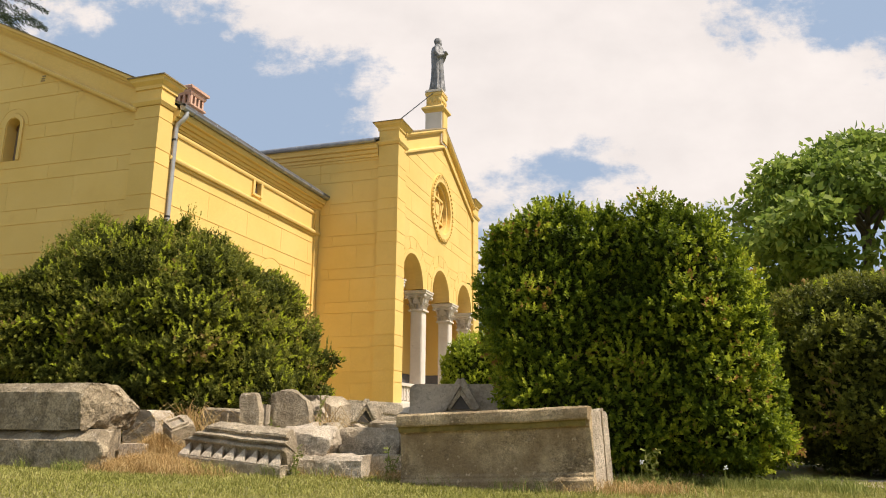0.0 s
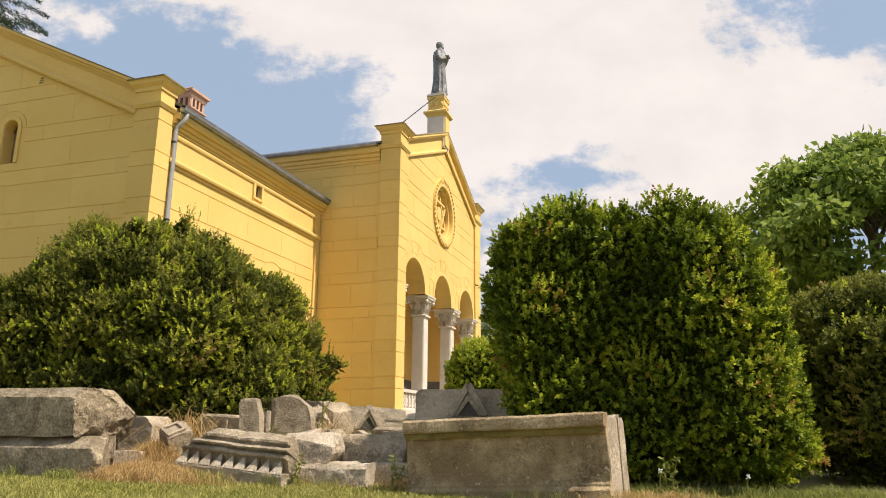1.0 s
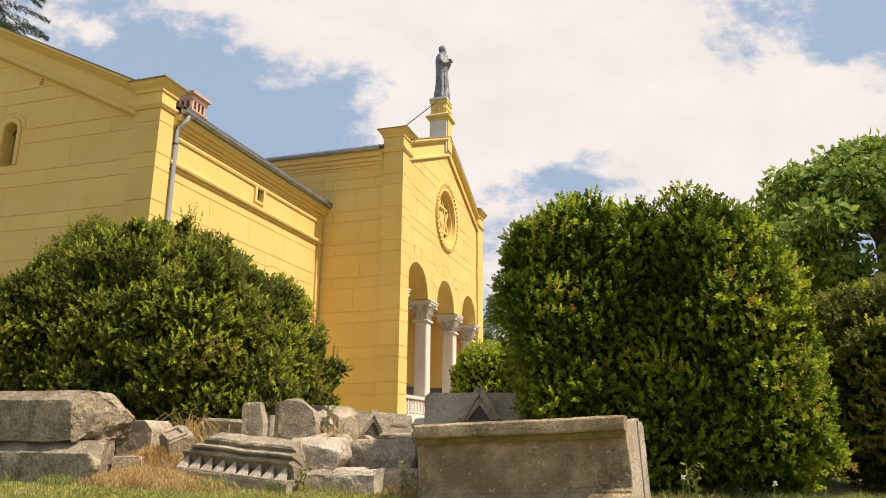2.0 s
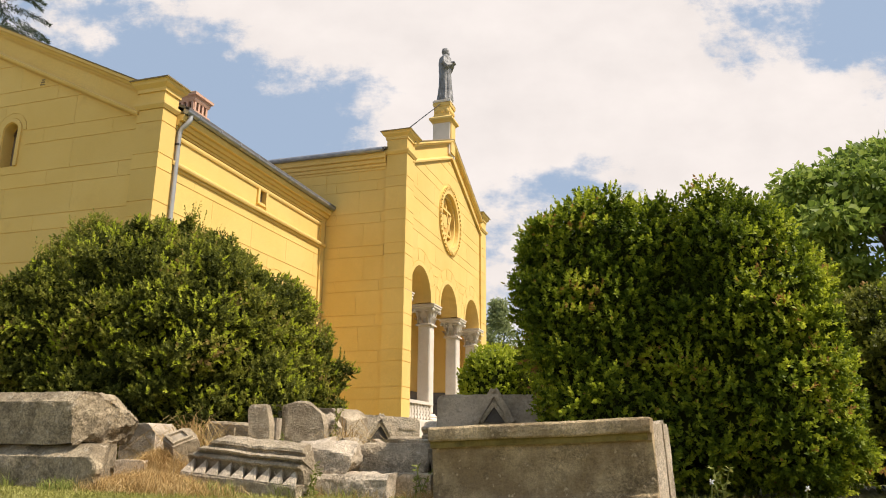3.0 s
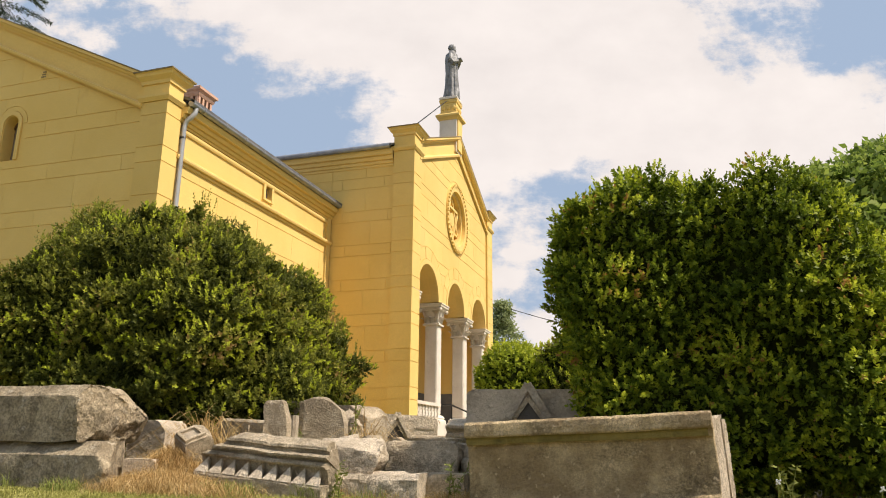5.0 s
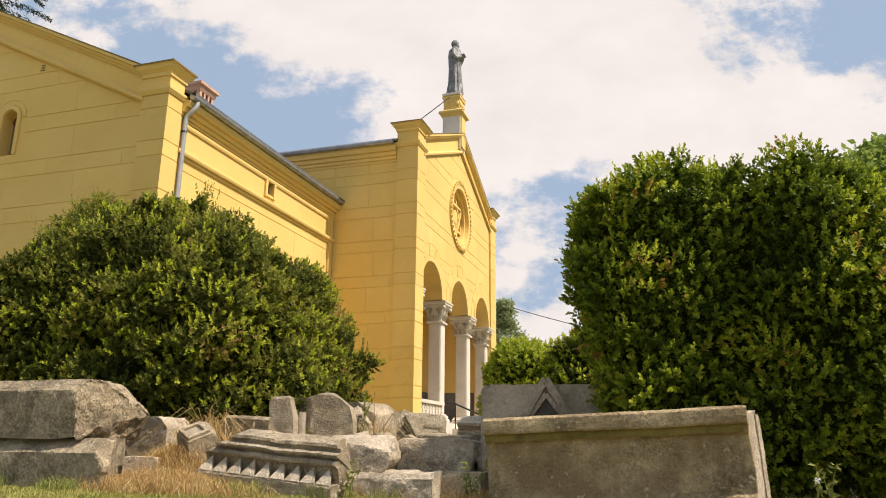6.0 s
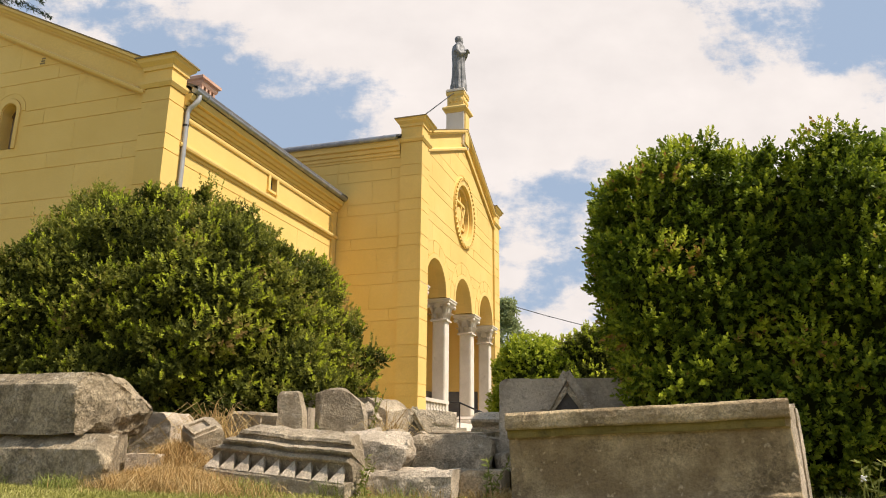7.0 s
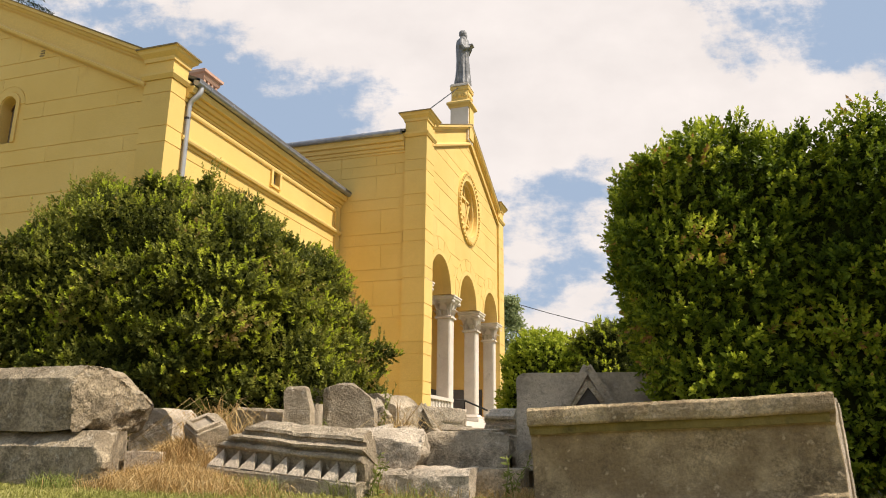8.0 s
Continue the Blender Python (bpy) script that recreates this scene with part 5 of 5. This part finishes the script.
def build_trough():
    """The long stone trough: thick front with a projecting rim and a base moulding, hollow inside, broken end walls."""
    t = thing("stone_sarcophagus", -1.83, 7.36, -0.03, -3.4, "long weathered stone sarcophagus with moulded rim and bright broken end", "sarcophagus")
    t.matrix_world = t.matrix_world @ pose(0, 0, 0, 0, -2.6, 0)
    half, h = 1.01, 0.79

    def slab(profile, x0, x1, seed, cells=52, chip=0.014):
        bm = bmesh.new()
        rows = []
        for i in range(cells + 1):
            x = x0 + (x1 - x0) * i / cells
            row = []
            for py, pz in profile:
                p = Vector((x, py, pz))
                w = stone_lumps(p, 1.6, seed) * chip * 0.35 + stone_lumps(p, 14, seed + 3) * chip * 0.4
                end = max(0, abs(x) / half - 0.985) * 2
                row.append(bm.verts.new((x + (w * 1.2 if i in (0, cells) else 0), py + w, pz + w * 0.8)))
            rows.append(row)
        for r0, r1 in zip(rows, rows[1:]):
            for k in range(len(profile)):
                j = (k + 1) % len(profile)
                bm.faces.new((r0[k], r0[j], r1[j], r1[k]))
        bm.faces.new(rows[0]), bm.faces.new(rows[-1][::-1])
        return bm

    front = [(0.0, 0.0), (0.0, 0.06), (0.0, 0.10), (0.035, 0.13), (0.035, 0.15), (0.05, 0.17), (0.055, 0.25), (0.06, 0.33), (0.06, 0.42), (0.06, 0.50), (0.06, 0.59), (0.03, 0.60), (0.02, 0.64), (0.015, 0.655), (-0.035, 0.66), (-0.045, 0.675), (-0.045, 0.72), (-0.04, 0.77), (-0.015, h), (0.10, h), (0.20, h - 0.005), (0.21, 0.6), (0.21, 0.3), (0.21, 0.0)]
    soften(part("front_wall", slab(front, -half, half - 0.005, 3), M["tan_stone"], t, "tan weathered front with a projecting rim"), 0.004, 1)
    part("moss_band", slab([(0.012, 0.604), (0.004, 0.64), (-0.002, 0.652), (-0.026, 0.658), (0.05, 0.662), (0.06, 0.60)], -half + 0.005, half - 0.045, 3), M["moss"], t, "olive moss under the rim")
    back = [(0.38, 0.0), (0.38, 0.2), (0.38, 0.45), (0.38, 0.74), (0.44, 0.77), (0.51, 0.76), (0.52, 0.5), (0.52, 0.2), (0.52, 0.0)]
    part("back_wall", slab(back, -half, half + 0.06, 8), M["grey_stone"], t)
    # the sunny end takes paler stone than the front, to look lit
    bm = rough_block(0.10, 0.46, 0.74, 15, chip=0.012, cells=[4, 20, 30], fine=5)
    bmesh.ops.translate(bm, verts=bm.verts, vec=(half - 0.07, 0.31, 0))
    for v in bm.verts:
        v.co.x += 0.26 * (v.co.y - 0.1)
    part("end_wall", bm, M["light_stone"], t, "broken end in paler stone, coloured as sunlit", smooth=True)
    bm = rough_block(0.10, 0.36, 0.70, 16, chip=0.02, cells=[3, 10, 18])
    bmesh.ops.translate(bm, verts=bm.verts, vec=(-half + 0.06, 0.23, 0))
    part("end_wall", bm, M["tan_stone"], t, smooth=True)
    part("floor", boxed(-half + 0.05, half - 0.08, 0.15, 0.45, 0.02, 0.12), M["grey_stone"], t)


def swept_stone(profile, half, seed, slant_left=0.0, slant_right=0.0, rough=0.006, cells=40, worn=0.0, above=0.0):
    """A carved moulding of (back, up) points along x, its ends cut aslant, its edges worn."""
    bm = bmesh.new()
    rows = []
    high = max(pz for _, pz in profile)
    for i in range(cells + 1):
        f = i / cells
        rows.append([])
        for py, pz in profile:
            up = max(0.0, pz - above) / (high - above)
            x = (-half + slant_left * up) * (1 - f) + (half - slant_right * up) * f
            w = stone_lumps((x, py, pz), 2.5, seed) * rough + stone_lumps((x, py, pz), 13, seed + 5) * rough
            bite = worn * max(0.0, stone_lumps((x, py * 0.5, pz * 0.5), 5.0, seed + 9) - 0.25)
            rows[-1].append(bm.verts.new((x + (w * 2.5 if i in (0, cells) else 0), py + w + bite, pz + w - bite * 0.6)))
    for r0, r1 in zip(rows, rows[1:]):
        for k in range(len(profile)):
            j = (k + 1) % len(profile)
            bm.faces.new((r0[k], r0[j], r1[j], r1[k]))
    bm.faces.new(rows[0]), bm.faces.new(rows[-1][::-1])
    return bm


def build_moulded():
    """A cornice fragment: a ledge with a row of leaning teeth, two fillets, a hollow and a broad sloping lip."""
    t = thing("cornice_fragment", -4.82, 7.24, 0.0, -3, "grey carved cornice fragment with a row of pointed teeth", "carved stone")
    t.matrix_world = t.matrix_world @ pose(0, 0, 0.02, 0, 4.6, 0)
    half = 0.69
    profile = [(0.2, -0.08), (0.03, -0.02), (0.0, 0.06), (0.0, 0.18), (0.012, 0.198), (0.15, 0.205), (0.105, 0.337), (0.07, 0.345), (0.06, 0.362), (0.085, 0.39), (0.12, 0.396),
               (0.115, 0.415), (0.06, 0.42), (0.055, 0.44), (0.09, 0.456), (0.145, 0.46), (0.15, 0.49), (0.11, 0.50), (0.115, 0.525), (0.19, 0.565), (0.25, 0.585), (0.29, 0.57), (0.31, 0.50), (0.32, 0.3), (0.32, -0.08)]
    part("body", swept_stone(profile, half, 31, 0.36, 0.05, worn=0.022, above=0.335), M["grey_stone"], t)
    # teeth in paler stone than the body, for the light on their leaning faces
    for k in range(9):
        x = -half + 0.085 + k * 0.151
        bm = bmesh.new()
        a, b, c = (bm.verts.new(q) for q in ((x - 0.072, 0.006, 0.20), (x + 0.072, 0.006, 0.20), (x, 0.10, 0.332)))
        d, e, f = (bm.verts.new(q) for q in ((x - 0.03, 0.09, 0.19), (x + 0.03, 0.09, 0.19), (x, 0.15, 0.325)))
        for corner in ((a, b, c), (f, e, d), (a, d, e, b), (b, e, f, c), (c, f, d, a)):
            bm.faces.new(corner)
        part("tooth", bm, M["light_stone"], t)
    return t


def gable_slab(name, x, y, z, w, h, thick, rz, lean, material, label, at, peak_w, peak_h, rise=0.06, bars=False, ry=0):
    """An upright slab carved with a small raised pediment."""
    t = thing(name, x, y, z, rz, label, "carved slab")
    t.matrix_world = t.matrix_world @ pose(0, 0, 0, lean, ry, 0)
    part("slab", rough_block(w, thick, h, int(abs(x * 100)), chip=0.022), M[material], t, smooth=True)

    def bar(p, q, wide, n0, n1):
        d = (Vector(q) - Vector(p)).normalized()
        s = Vector((-d.y, d.x)) * wide / 2
        return prism(bmesh.new(), [(p[0] - s.x, p[1] - s.y), (q[0] - s.x, q[1] - s.y), (q[0] + s.x, q[1] + s.y), (p[0] + s.x, p[1] + s.y)],
                     lambda u, zz, n: Vector((u, -thick / 2 - n, zz)), n0, n1)
    top = h + rise
    for side in (-1, 1):
        foot = (at + side * peak_w / 2, top - peak_h)
        part("pediment_bar", bar((at, top - 0.04), foot, 0.075, -0.06, 0.05), M[material], t)
        part("pediment_bar", bar((at, top - 0.19), (at + side * peak_w * 0.36, top - peak_h), 0.045, -0.02, 0.035), M["grey_stone"], t)
    # a thin dark triangle, coloured as the shade of a recess
    part("tympanum", prism(bmesh.new(), [(at - peak_w * 0.3, top - peak_h), (at + peak_w * 0.3, top - peak_h), (at, top - 0.22)], lambda u, zz, n: Vector((u, -thick / 2 - n, zz)), -0.02, 0.012), M["shadow_stone"], t)
    if bars:
        for k in range(9):
            part("inscription_bar", prism(bmesh.new(), [(at + 0.32 + k * 0.035, (h - 0.22)), (at + 0.34 + k * 0.035, (h - 0.22)), (at + 0.34 + k * 0.035, (h - 0.18)), (at + 0.32 + k * 0.035, (h - 0.18))],
                                          lambda u, zz, n: Vector((u, -thick / 2 - n, zz)), 0.0, 0.012), M["dark_stone"], t)


build_trough()
build_moulded()
gable_slab("gravestone_slab", -2.58, 8.9, 0.0, 1.36, 1.10, 0.17, 5, -3, "dark_stone", "tall dark grey slab with a raised pediment, behind the sarcophagus", -0.02, 0.42, 0.40, 0.09)
gable_slab("gravestone_slab", -5.48, 12.8, 0.04, 1.07, 0.96, 0.12, 22, -6, "light_stone", "grey slab with a raised pediment and worn inscription", -0.14, 0.50, 0.46, 0.06, bars=True, ry=3)
# the two stacked slabs
stone("carved_slab", -7.5, 7.2, 0.52, (2.4, 0.84, 0.53), "slab_stone", "huge grey stone slab with a fractured end, lying on another slab", 51, rz=-1, chip=0.026, cells=[100, 36, 26], fray=(0.90, 1.5),
      cuts=[((0, -0.75, 0.66), 0.595), ((0.55, 0.30, 0.78), 0.985), ((0.80, 0.1, -0.5), 0.93), ((0.85, -0.5, 0.1), 1.16)])
stone("carved_slab", -7.55, 7.06, 0.02, (3.1, 0.62, 0.51), "slab_stone", "long stone slab half sunk in the grass", 52, rz=-1, chip=0.026, cells=[110, 30, 24], fray=(1.36, 1.4),
      cuts=[((0, -0.66, 0.75), 0.495), ((0.87, 0.49, 0), 1.20), ((0.7, -0.2, 0.68), 1.33)])
# blocks between
stone("pale_block", -6.72, 8.3, 0.1, (0.46, 0.5, 0.66), "light_stone", "pale squared block among dry grass", 53, rz=6, chip=0.04, cuts=[((0.5, -0.2, 0.84), 0.66)])
stone("rubble_block", -6.12, 7.35, 0.05, (0.3, 0.3, 0.32), "light_stone", "small pale rubble block in dry grass", 54, rz=25)


def socket_block(x, y, z, size, rz, rx, ry, at, hole, label, seed, top=False):
    ob = stone("socketed_block", x, y, z, size, "grey_stone", label, seed, rz=rz, rx=rx, ry=ry, chip=0.018)
    # the recess: a floor of darker stone for its shade, within four proud rims
    (u, v), (w, h), rim, proud = at, hole, 0.035, 0.03
    for name, x0, x1, y0, y1, up, material in (("socket", u - w / 2, u + w / 2, v - h / 2, v + h / 2, 0.004, "dark_stone"),
            ("rim", u - w / 2 - rim, u + w / 2 + rim, v + h / 2, v + h / 2 + rim, proud, "grey_stone"), ("rim", u - w / 2 - rim, u + w / 2 + rim, v - h / 2 - rim, v - h / 2, proud, "grey_stone"),
            ("rim", u - w / 2 - rim, u - w / 2, v - h / 2, v + h / 2, proud, "grey_stone"), ("rim", u + w / 2, u + w / 2 + rim, v - h / 2, v + h / 2, proud, "grey_stone")):
        if top:
            bm = boxed(x0, x1, y0, y1, size[2] - 0.04, size[2] + up)
        else:
            bm = boxed(x0, x1, -size[1] / 2 - up, -size[1] / 2 + 0.04, y0, y1)
        part(name, bm, M[material], ob)
    return ob


socket_block(-5.86, 7.85, 0.30, (0.27, 0.3, 0.36), -24, 24, 22, (0.0, -0.02), (0.15, 0.15), "tilted grey block with a square socket", 55, top=True)
socket_block(-6.1, 9.15, 0.34, (0.66, 0.4, 0.46), -4, 0, 3, (0.06, 0.31), (0.09, 0.11), "grey block with a small square socket", 56)
stone("upright_stone", -5.46, 8.75, 0.3, (0.27, 0.22, 0.70), "grey_stone", "upright rounded stone post", 57, rz=15, skew=(-0.04, 0), chip=0.022, cuts=[((0.75, 0, 0.66), 0.52), ((-0.75, 0, 0.66), 0.535), ((0.97, 0, 0.25), 0.25)])
# these two take the darker stone because they stand in shadow
stone("grey_block", -5.79, 9.85, 0.3, (0.38, 0.4, 0.75), "dark_stone", "grey stone block coloured dark for the shade on it", 58, rz=-5)
stone("grey_block", -5.70, 9.40, 0.3, (0.28, 0.3, 0.56), "dark_stone", "small block wedged between taller stones, coloured dark for their shade", 76, rz=8, chip=0.04)
stone("drum_fragment", -5.10, 9.15, 0.3, (0.54, 0.30, 0.76), "grey_stone", "large rounded grey column fragment", 59, rz=16, chip=0.024, cuts=[((0.61, 0, 0.79), 0.615), ((0.963, 0, 0.268), 0.380), ((-0.316, 0, 0.949), 0.74), ((-0.75, -0.66, 0), 0.285), ((0.35, -0.25, 0.9), 0.70)])
stone("grey_block", -5.14, 10.2, 0.25, (0.62, 0.5, 0.76), "grey_stone", "grey stone block with sloping top", 60, rz=-10, chip=0.04, cuts=[((0.55, -0.1, 0.83), 0.68)])
stone("rough_boulder", -5.10, 9.8, 0.28, (0.42, 0.34, 0.68), "dark_stone", "rough pointed boulder overgrown with dry stems", 61, rz=20, chip=0.09, fine=5, cuts=[((0.82, -0.1, 0.56), 0.41), ((-0.66, -0.1, 0.75), 0.50), ((0.2, -0.7, 0.6), 0.45)])
stone("squared_block", -3.70, 8.58, 0.25, (0.86, 0.40, 0.31), "grey_stone", "broad grey block lying on others", 62, rz=5, chip=0.04, fray=(0.2, 0.9), fine=3.6, cuts=[((-0.40, -0.1, 0.9), 0.40), ((0, -0.6, 0.8), 0.325), ((0.2, -0.9, 0.3), 0.22)])
stone("squared_block", -3.84, 7.86, -0.02, (0.86, 0.40, 0.29), "light_stone", "pale rough block at the lawn's edge", 63, rz=5, chip=0.03, fine=5, fray=(-0.5, 0.6))
stone("squared_block", -3.28, 8.28, 0.0, (0.40, 0.5, 0.26), "grey_stone", "dark block under the broad block", 64, rz=4, chip=0.03)
stone("broken_block", -4.16, 8.0, 0.26, (0.60, 0.46, 0.32), "light_stone", "pale block with a rough broken face", 65, rz=8, chip=0.035, broken="r", fray=(0.0, 1.0), cuts=[((0.15, -0.34, 0.93), 0.29), ((0.5, -0.5, 0.7), 0.36)])
stone("grey_block", -4.15, 10.9, 0.25, (1.0, 0.4, 0.38), "grey_stone", "long grey block behind the rubble", 75, rz=-6, ry=3, chip=0.04, broken="r")
stone("rubble_piece", -3.10, 8.75, 0.24, (0.34, 0.36, 0.18), "grey_stone", "flat dark rubble piece wedged beside the sarcophagus", 73, rz=15, ry=-10, chip=0.04)
stone("rubble_piece", -3.4, 9.25, 0.3, (0.5, 0.3, 0.24), "grey_stone", "flat grey rubble piece", 74, rz=-12, ry=8, chip=0.05, broken="l")
moulding = thing("moulded_fragment", -3.80, 10.2, 0.42, -8, "pale moulded stone fragment with stepped fillets", "carved stone")
part("body", swept_stone([(0.22, -0.16), (0.16, -0.14), (0.12, 0.16), (0.10, 0.19), (0.06, 0.20), (0.05, 0.23), (0.09, 0.25), (0.07, 0.28), (0.0, 0.31), (-0.01, 0.34), (0.05, 0.37), (0.08, 0.41), (0.2, 0.43), (0.45, 0.43), (0.5, -0.16)], 0.22, 66, 0.10, 0.0, cells=16), M["light_stone"], moulding)
stone("rubble_piece", -4.46, 8.42, 0.42, (0.28, 0.3, 0.18), "light_stone", "small pale rubble piece", 67, rz=10, ry=-14)
stone("rubble_piece", -4.42, 8.98, 0.30, (0.36, 0.25, 0.32), "grey_stone", "small wedge-shaped grey rubble piece", 68, rz=-10, chip=0.03, cuts=[((0.72, -0.1, 0.68), 0.24), ((-0.6, -0.1, 0.78), 0.27)])
stone("rubble_piece", -4.29, 9.5, 0.3, (0.34, 0.3, 0.31), "grey_stone", "small grey rubble piece", 69, rz=10, chip=0.04, cuts=[((0.5, 0, 0.86), 0.27), ((-0.5, 0, 0.86), 0.27)])
stone("rubble_piece", -3.85, 9.8, 0.3, (0.5, 0.35, 0.30), "grey_stone", "grey rubble piece behind the blocks", 70, rz=-20, chip=0.05)
stone("rubble_piece", -3.05, 9.0, 0.15, (0.3, 0.3, 0.36), "dark_stone", "dark rubble piece beside the sarcophagus", 71, rz=-20, chip=0.05)
stone("earth_mound", -4.95, 9.7, -0.27, (2.8, 2.4, 0.56), "soil", "low earth bank under the stones", 72, chip=0.12, category="earth bank")


# ---- grass, straw and weeds ----
def blades(name, spots, height, material, label, seed, lean=0.45, width=0.012, category="grass", droop=0.3):
    """Bent blades, each of two narrow strips."""
    rng = np.random.RandomState(seed)
    n = len(spots)
    h = height * rng.uniform(0.45, 1.4, n)
    ang = rng.rand(n) * 6.283
    side = np.stack([np.cos(ang), np.sin(ang), np.zeros(n)], 1) * width
    bend = rng.normal(size=(n, 3)) * lean * h[:, None]
    bend[:, 2] = 0
    up = np.zeros((n, 3))
    up[:, 2] = h
    mid = spots + bend * 0.35 + up * 0.6
    fall = np.linalg.norm(bend, axis=1) * droop
    tip = spots + bend + up
    tip[:, 2] -= fall
    strips = np.stack([spots - side, spots + side, mid + side * 0.75, mid - side * 0.75, mid - side * 0.75, mid + side * 0.75, tip + side * 0.15, tip - side * 0.15], 1)
    ob = new(name, quads(name, strips.reshape(-1, 3), 2 * n, M[material]))
    ob.matrix_world = shrunk(0, 0, 0)
    return tagged(ob, label, category, kind="stuff")


def scatter(count, x0, x1, y0, y1, seed, clumpy=0.0, lift=0.0):
    rng = np.random.RandomState(seed)
    p = np.stack([rng.uniform(x0, x1, count), rng.uniform(y0, y1, count), np.zeros(count)], 1)
    if clumpy:
        w = waves(p, 8, 3, 9, seed)
        p = p[w > clumpy - 0.5]
    p[:, 2] = [ground_z(x, y) - 0.005 + lift for x, y, _ in p]
    return p


blades("lawn_grass", np.concatenate([scatter(85000, -9.5, 0.5, 4.6, 8.6, 1), scatter(35000, 0.5, 5.0, 4.6, 9.6, 2), scatter(14000, -9.5, -5, 6, 7.2, 3), scatter(40000, -10, 5, -2, 4.6, 30)]), 0.045, "grass", "short sunlit lawn grass", 4, width=0.005)
blades("tall_weeds", np.concatenate([scatter(3000, -9.0, -6.1, 6.3, 6.72, 5, 0.45), scatter(1300, -5.4, -4.2, 6.95, 7.15, 6, 0.9), scatter(900, -4.4, -4.15, 7.2, 7.6, 7), scatter(250, -4.1, -2.9, 7.4, 7.6, 8, 0.9),
       scatter(1500, -3.0, -0.8, 7.1, 8.6, 9, 0.8), scatter(5000, -0.7, 1.6, 7.6, 8.8, 10, 0.3)]), 0.135, "weed", "taller green weeds round the stones", 11, lean=0.5, width=0.0032)
def heap(count, x, y, sx, sy, seed, lift=0.0):
    rng = np.random.RandomState(seed)
    p = np.stack([x + rng.normal(size=count) * sx, y + rng.normal(size=count) * sy, np.zeros(count)], 1)
    p[:, 2] = [ground_z(a, c) - 0.005 for a, c, _ in p]
    p[:, 2] += lift * np.exp(-((p[:, 0] - x) / sx / 1.5) ** 2 - ((p[:, 1] - y) / sy / 1.5) ** 2)
    return p


blades("dry_straw", np.concatenate([heap(6500, -5.6, 7.0, 0.28, 0.2, 12, 0.08), heap(4500, -5.95, 7.6, 0.2, 0.25, 13, 0.30), heap(700, -5.2, 6.85, 0.3, 0.08, 14), heap(500, -3.05, 8.0, 0.1, 0.2, 15), heap(90, -3.7, 7.5, 0.4, 0.04, 16), heap(700, -0.5, 7.3, 0.3, 0.15, 17)]),
       0.155, "straw", "dry straw-coloured grass clump between the stones", 17, lean=0.8, width=0.0028, category="dry grass", droop=0.55)
blades("dry_straw", np.concatenate([heap(420, -6.1, 8.3, 0.28, 0.25, 18, 0.5), heap(160, -4.6, 9.3, 0.2, 0.15, 19, 0.5), heap(60, -4.5, 9.0, 0.05, 0.05, 20, 0.6)]), 0.36, "straw", "long arching dry stems over the stones", 20, lean=0.9, width=0.004, category="dry grass", droop=0.7)


def flower(x, y, h, seed):
    rng = np.random.RandomState(seed)
    z = ground_z(x, y)
    t = thing("wild_flower", x, y, z, 0, "white wild flower on a thin stem", "flower", "wild flowers")
    part("stem", tube(bmesh.new(), [(0, 0, 0), (0.01, 0.01, h * 0.6), (0.02, 0, h)], 0.005, 5), M["weed"], t)
    bm = bmesh.new()
    for k in range(9):
        a = rng.rand() * 6.283
        r = 0.022 * rng.rand()
        bmesh.ops.create_icosphere(bm, subdivisions=1, radius=0.008, matrix=Matrix.Translation((0.02 + r * math.cos(a), r * math.sin(a), h + 0.004 * k)))
    part("blossom", bm, M["petal"], t)


for x, y, h, s in ((-0.42, 7.6, 0.26, 1), (0.35, 7.9, 0.2, 3)):
    flower(x, y, h, s)


def tall_weed(x, y, z, h, seed, stems=3):
    rng = np.random.RandomState(seed)
    t = thing("tall_weed", x, y, z, 0, "thin green weed with a few pale seed heads among the stones", "weed", "weeds")
    for k in range(stems):
        lean = rng.normal(size=2) * 0.16 * h
        tall = h * rng.uniform(0.6, 1.0)
        line = [Vector((0.03 * k, 0.02 * k, 0)), Vector((lean[0] * 0.4 + 0.03 * k, lean[1] * 0.4, tall * 0.55)), Vector((lean[0] + 0.03 * k, lean[1], tall))]
        stem = part("stem", tube(bmesh.new(), line, [0.005, 0.004, 0.002], 5), M["weed"], t)
        f = rng.rand(26)
        at = np.array([line[0].lerp(line[1], 2 * q) if q < 0.5 else line[1].lerp(line[2], 2 * q - 1) for q in f])
        verts, n = leaf_mesh(at, rng.normal(size=at.shape) + np.array([0, 0, 0.5]), 0.055, rng, wide=0.35)
        ob = new("foliage", quads("foliage", verts, n, M["weed"]))
        ob.parent = stem


for x, y, z, h, seed in ((-4.98, 9.62, 0.55, 0.62, 1), (-5.22, 8.85, 0.28, 0.45, 2), (-4.10, 7.35, 0.0, 0.42, 3), (-5.52, 8.95, 0.28, 0.42, 4), (-3.12, 7.75, 0.0, 0.5, 5), (-0.35, 7.75, 0.0, 0.42, 6)):
    tall_weed(x, y, z, h, seed)


def wire():
    pts = []
    for i in range(25):
        t = i / 24
        pts.append((-14 + 60 * t, 60 - 8 * t, 11.45 - 22 * t * (1 - t)))
    solo("overhead_cable", tube(bmesh.new(), pts, 0.03, 5), M["iron"], label="thin black overhead cable", category="cable")


wire()
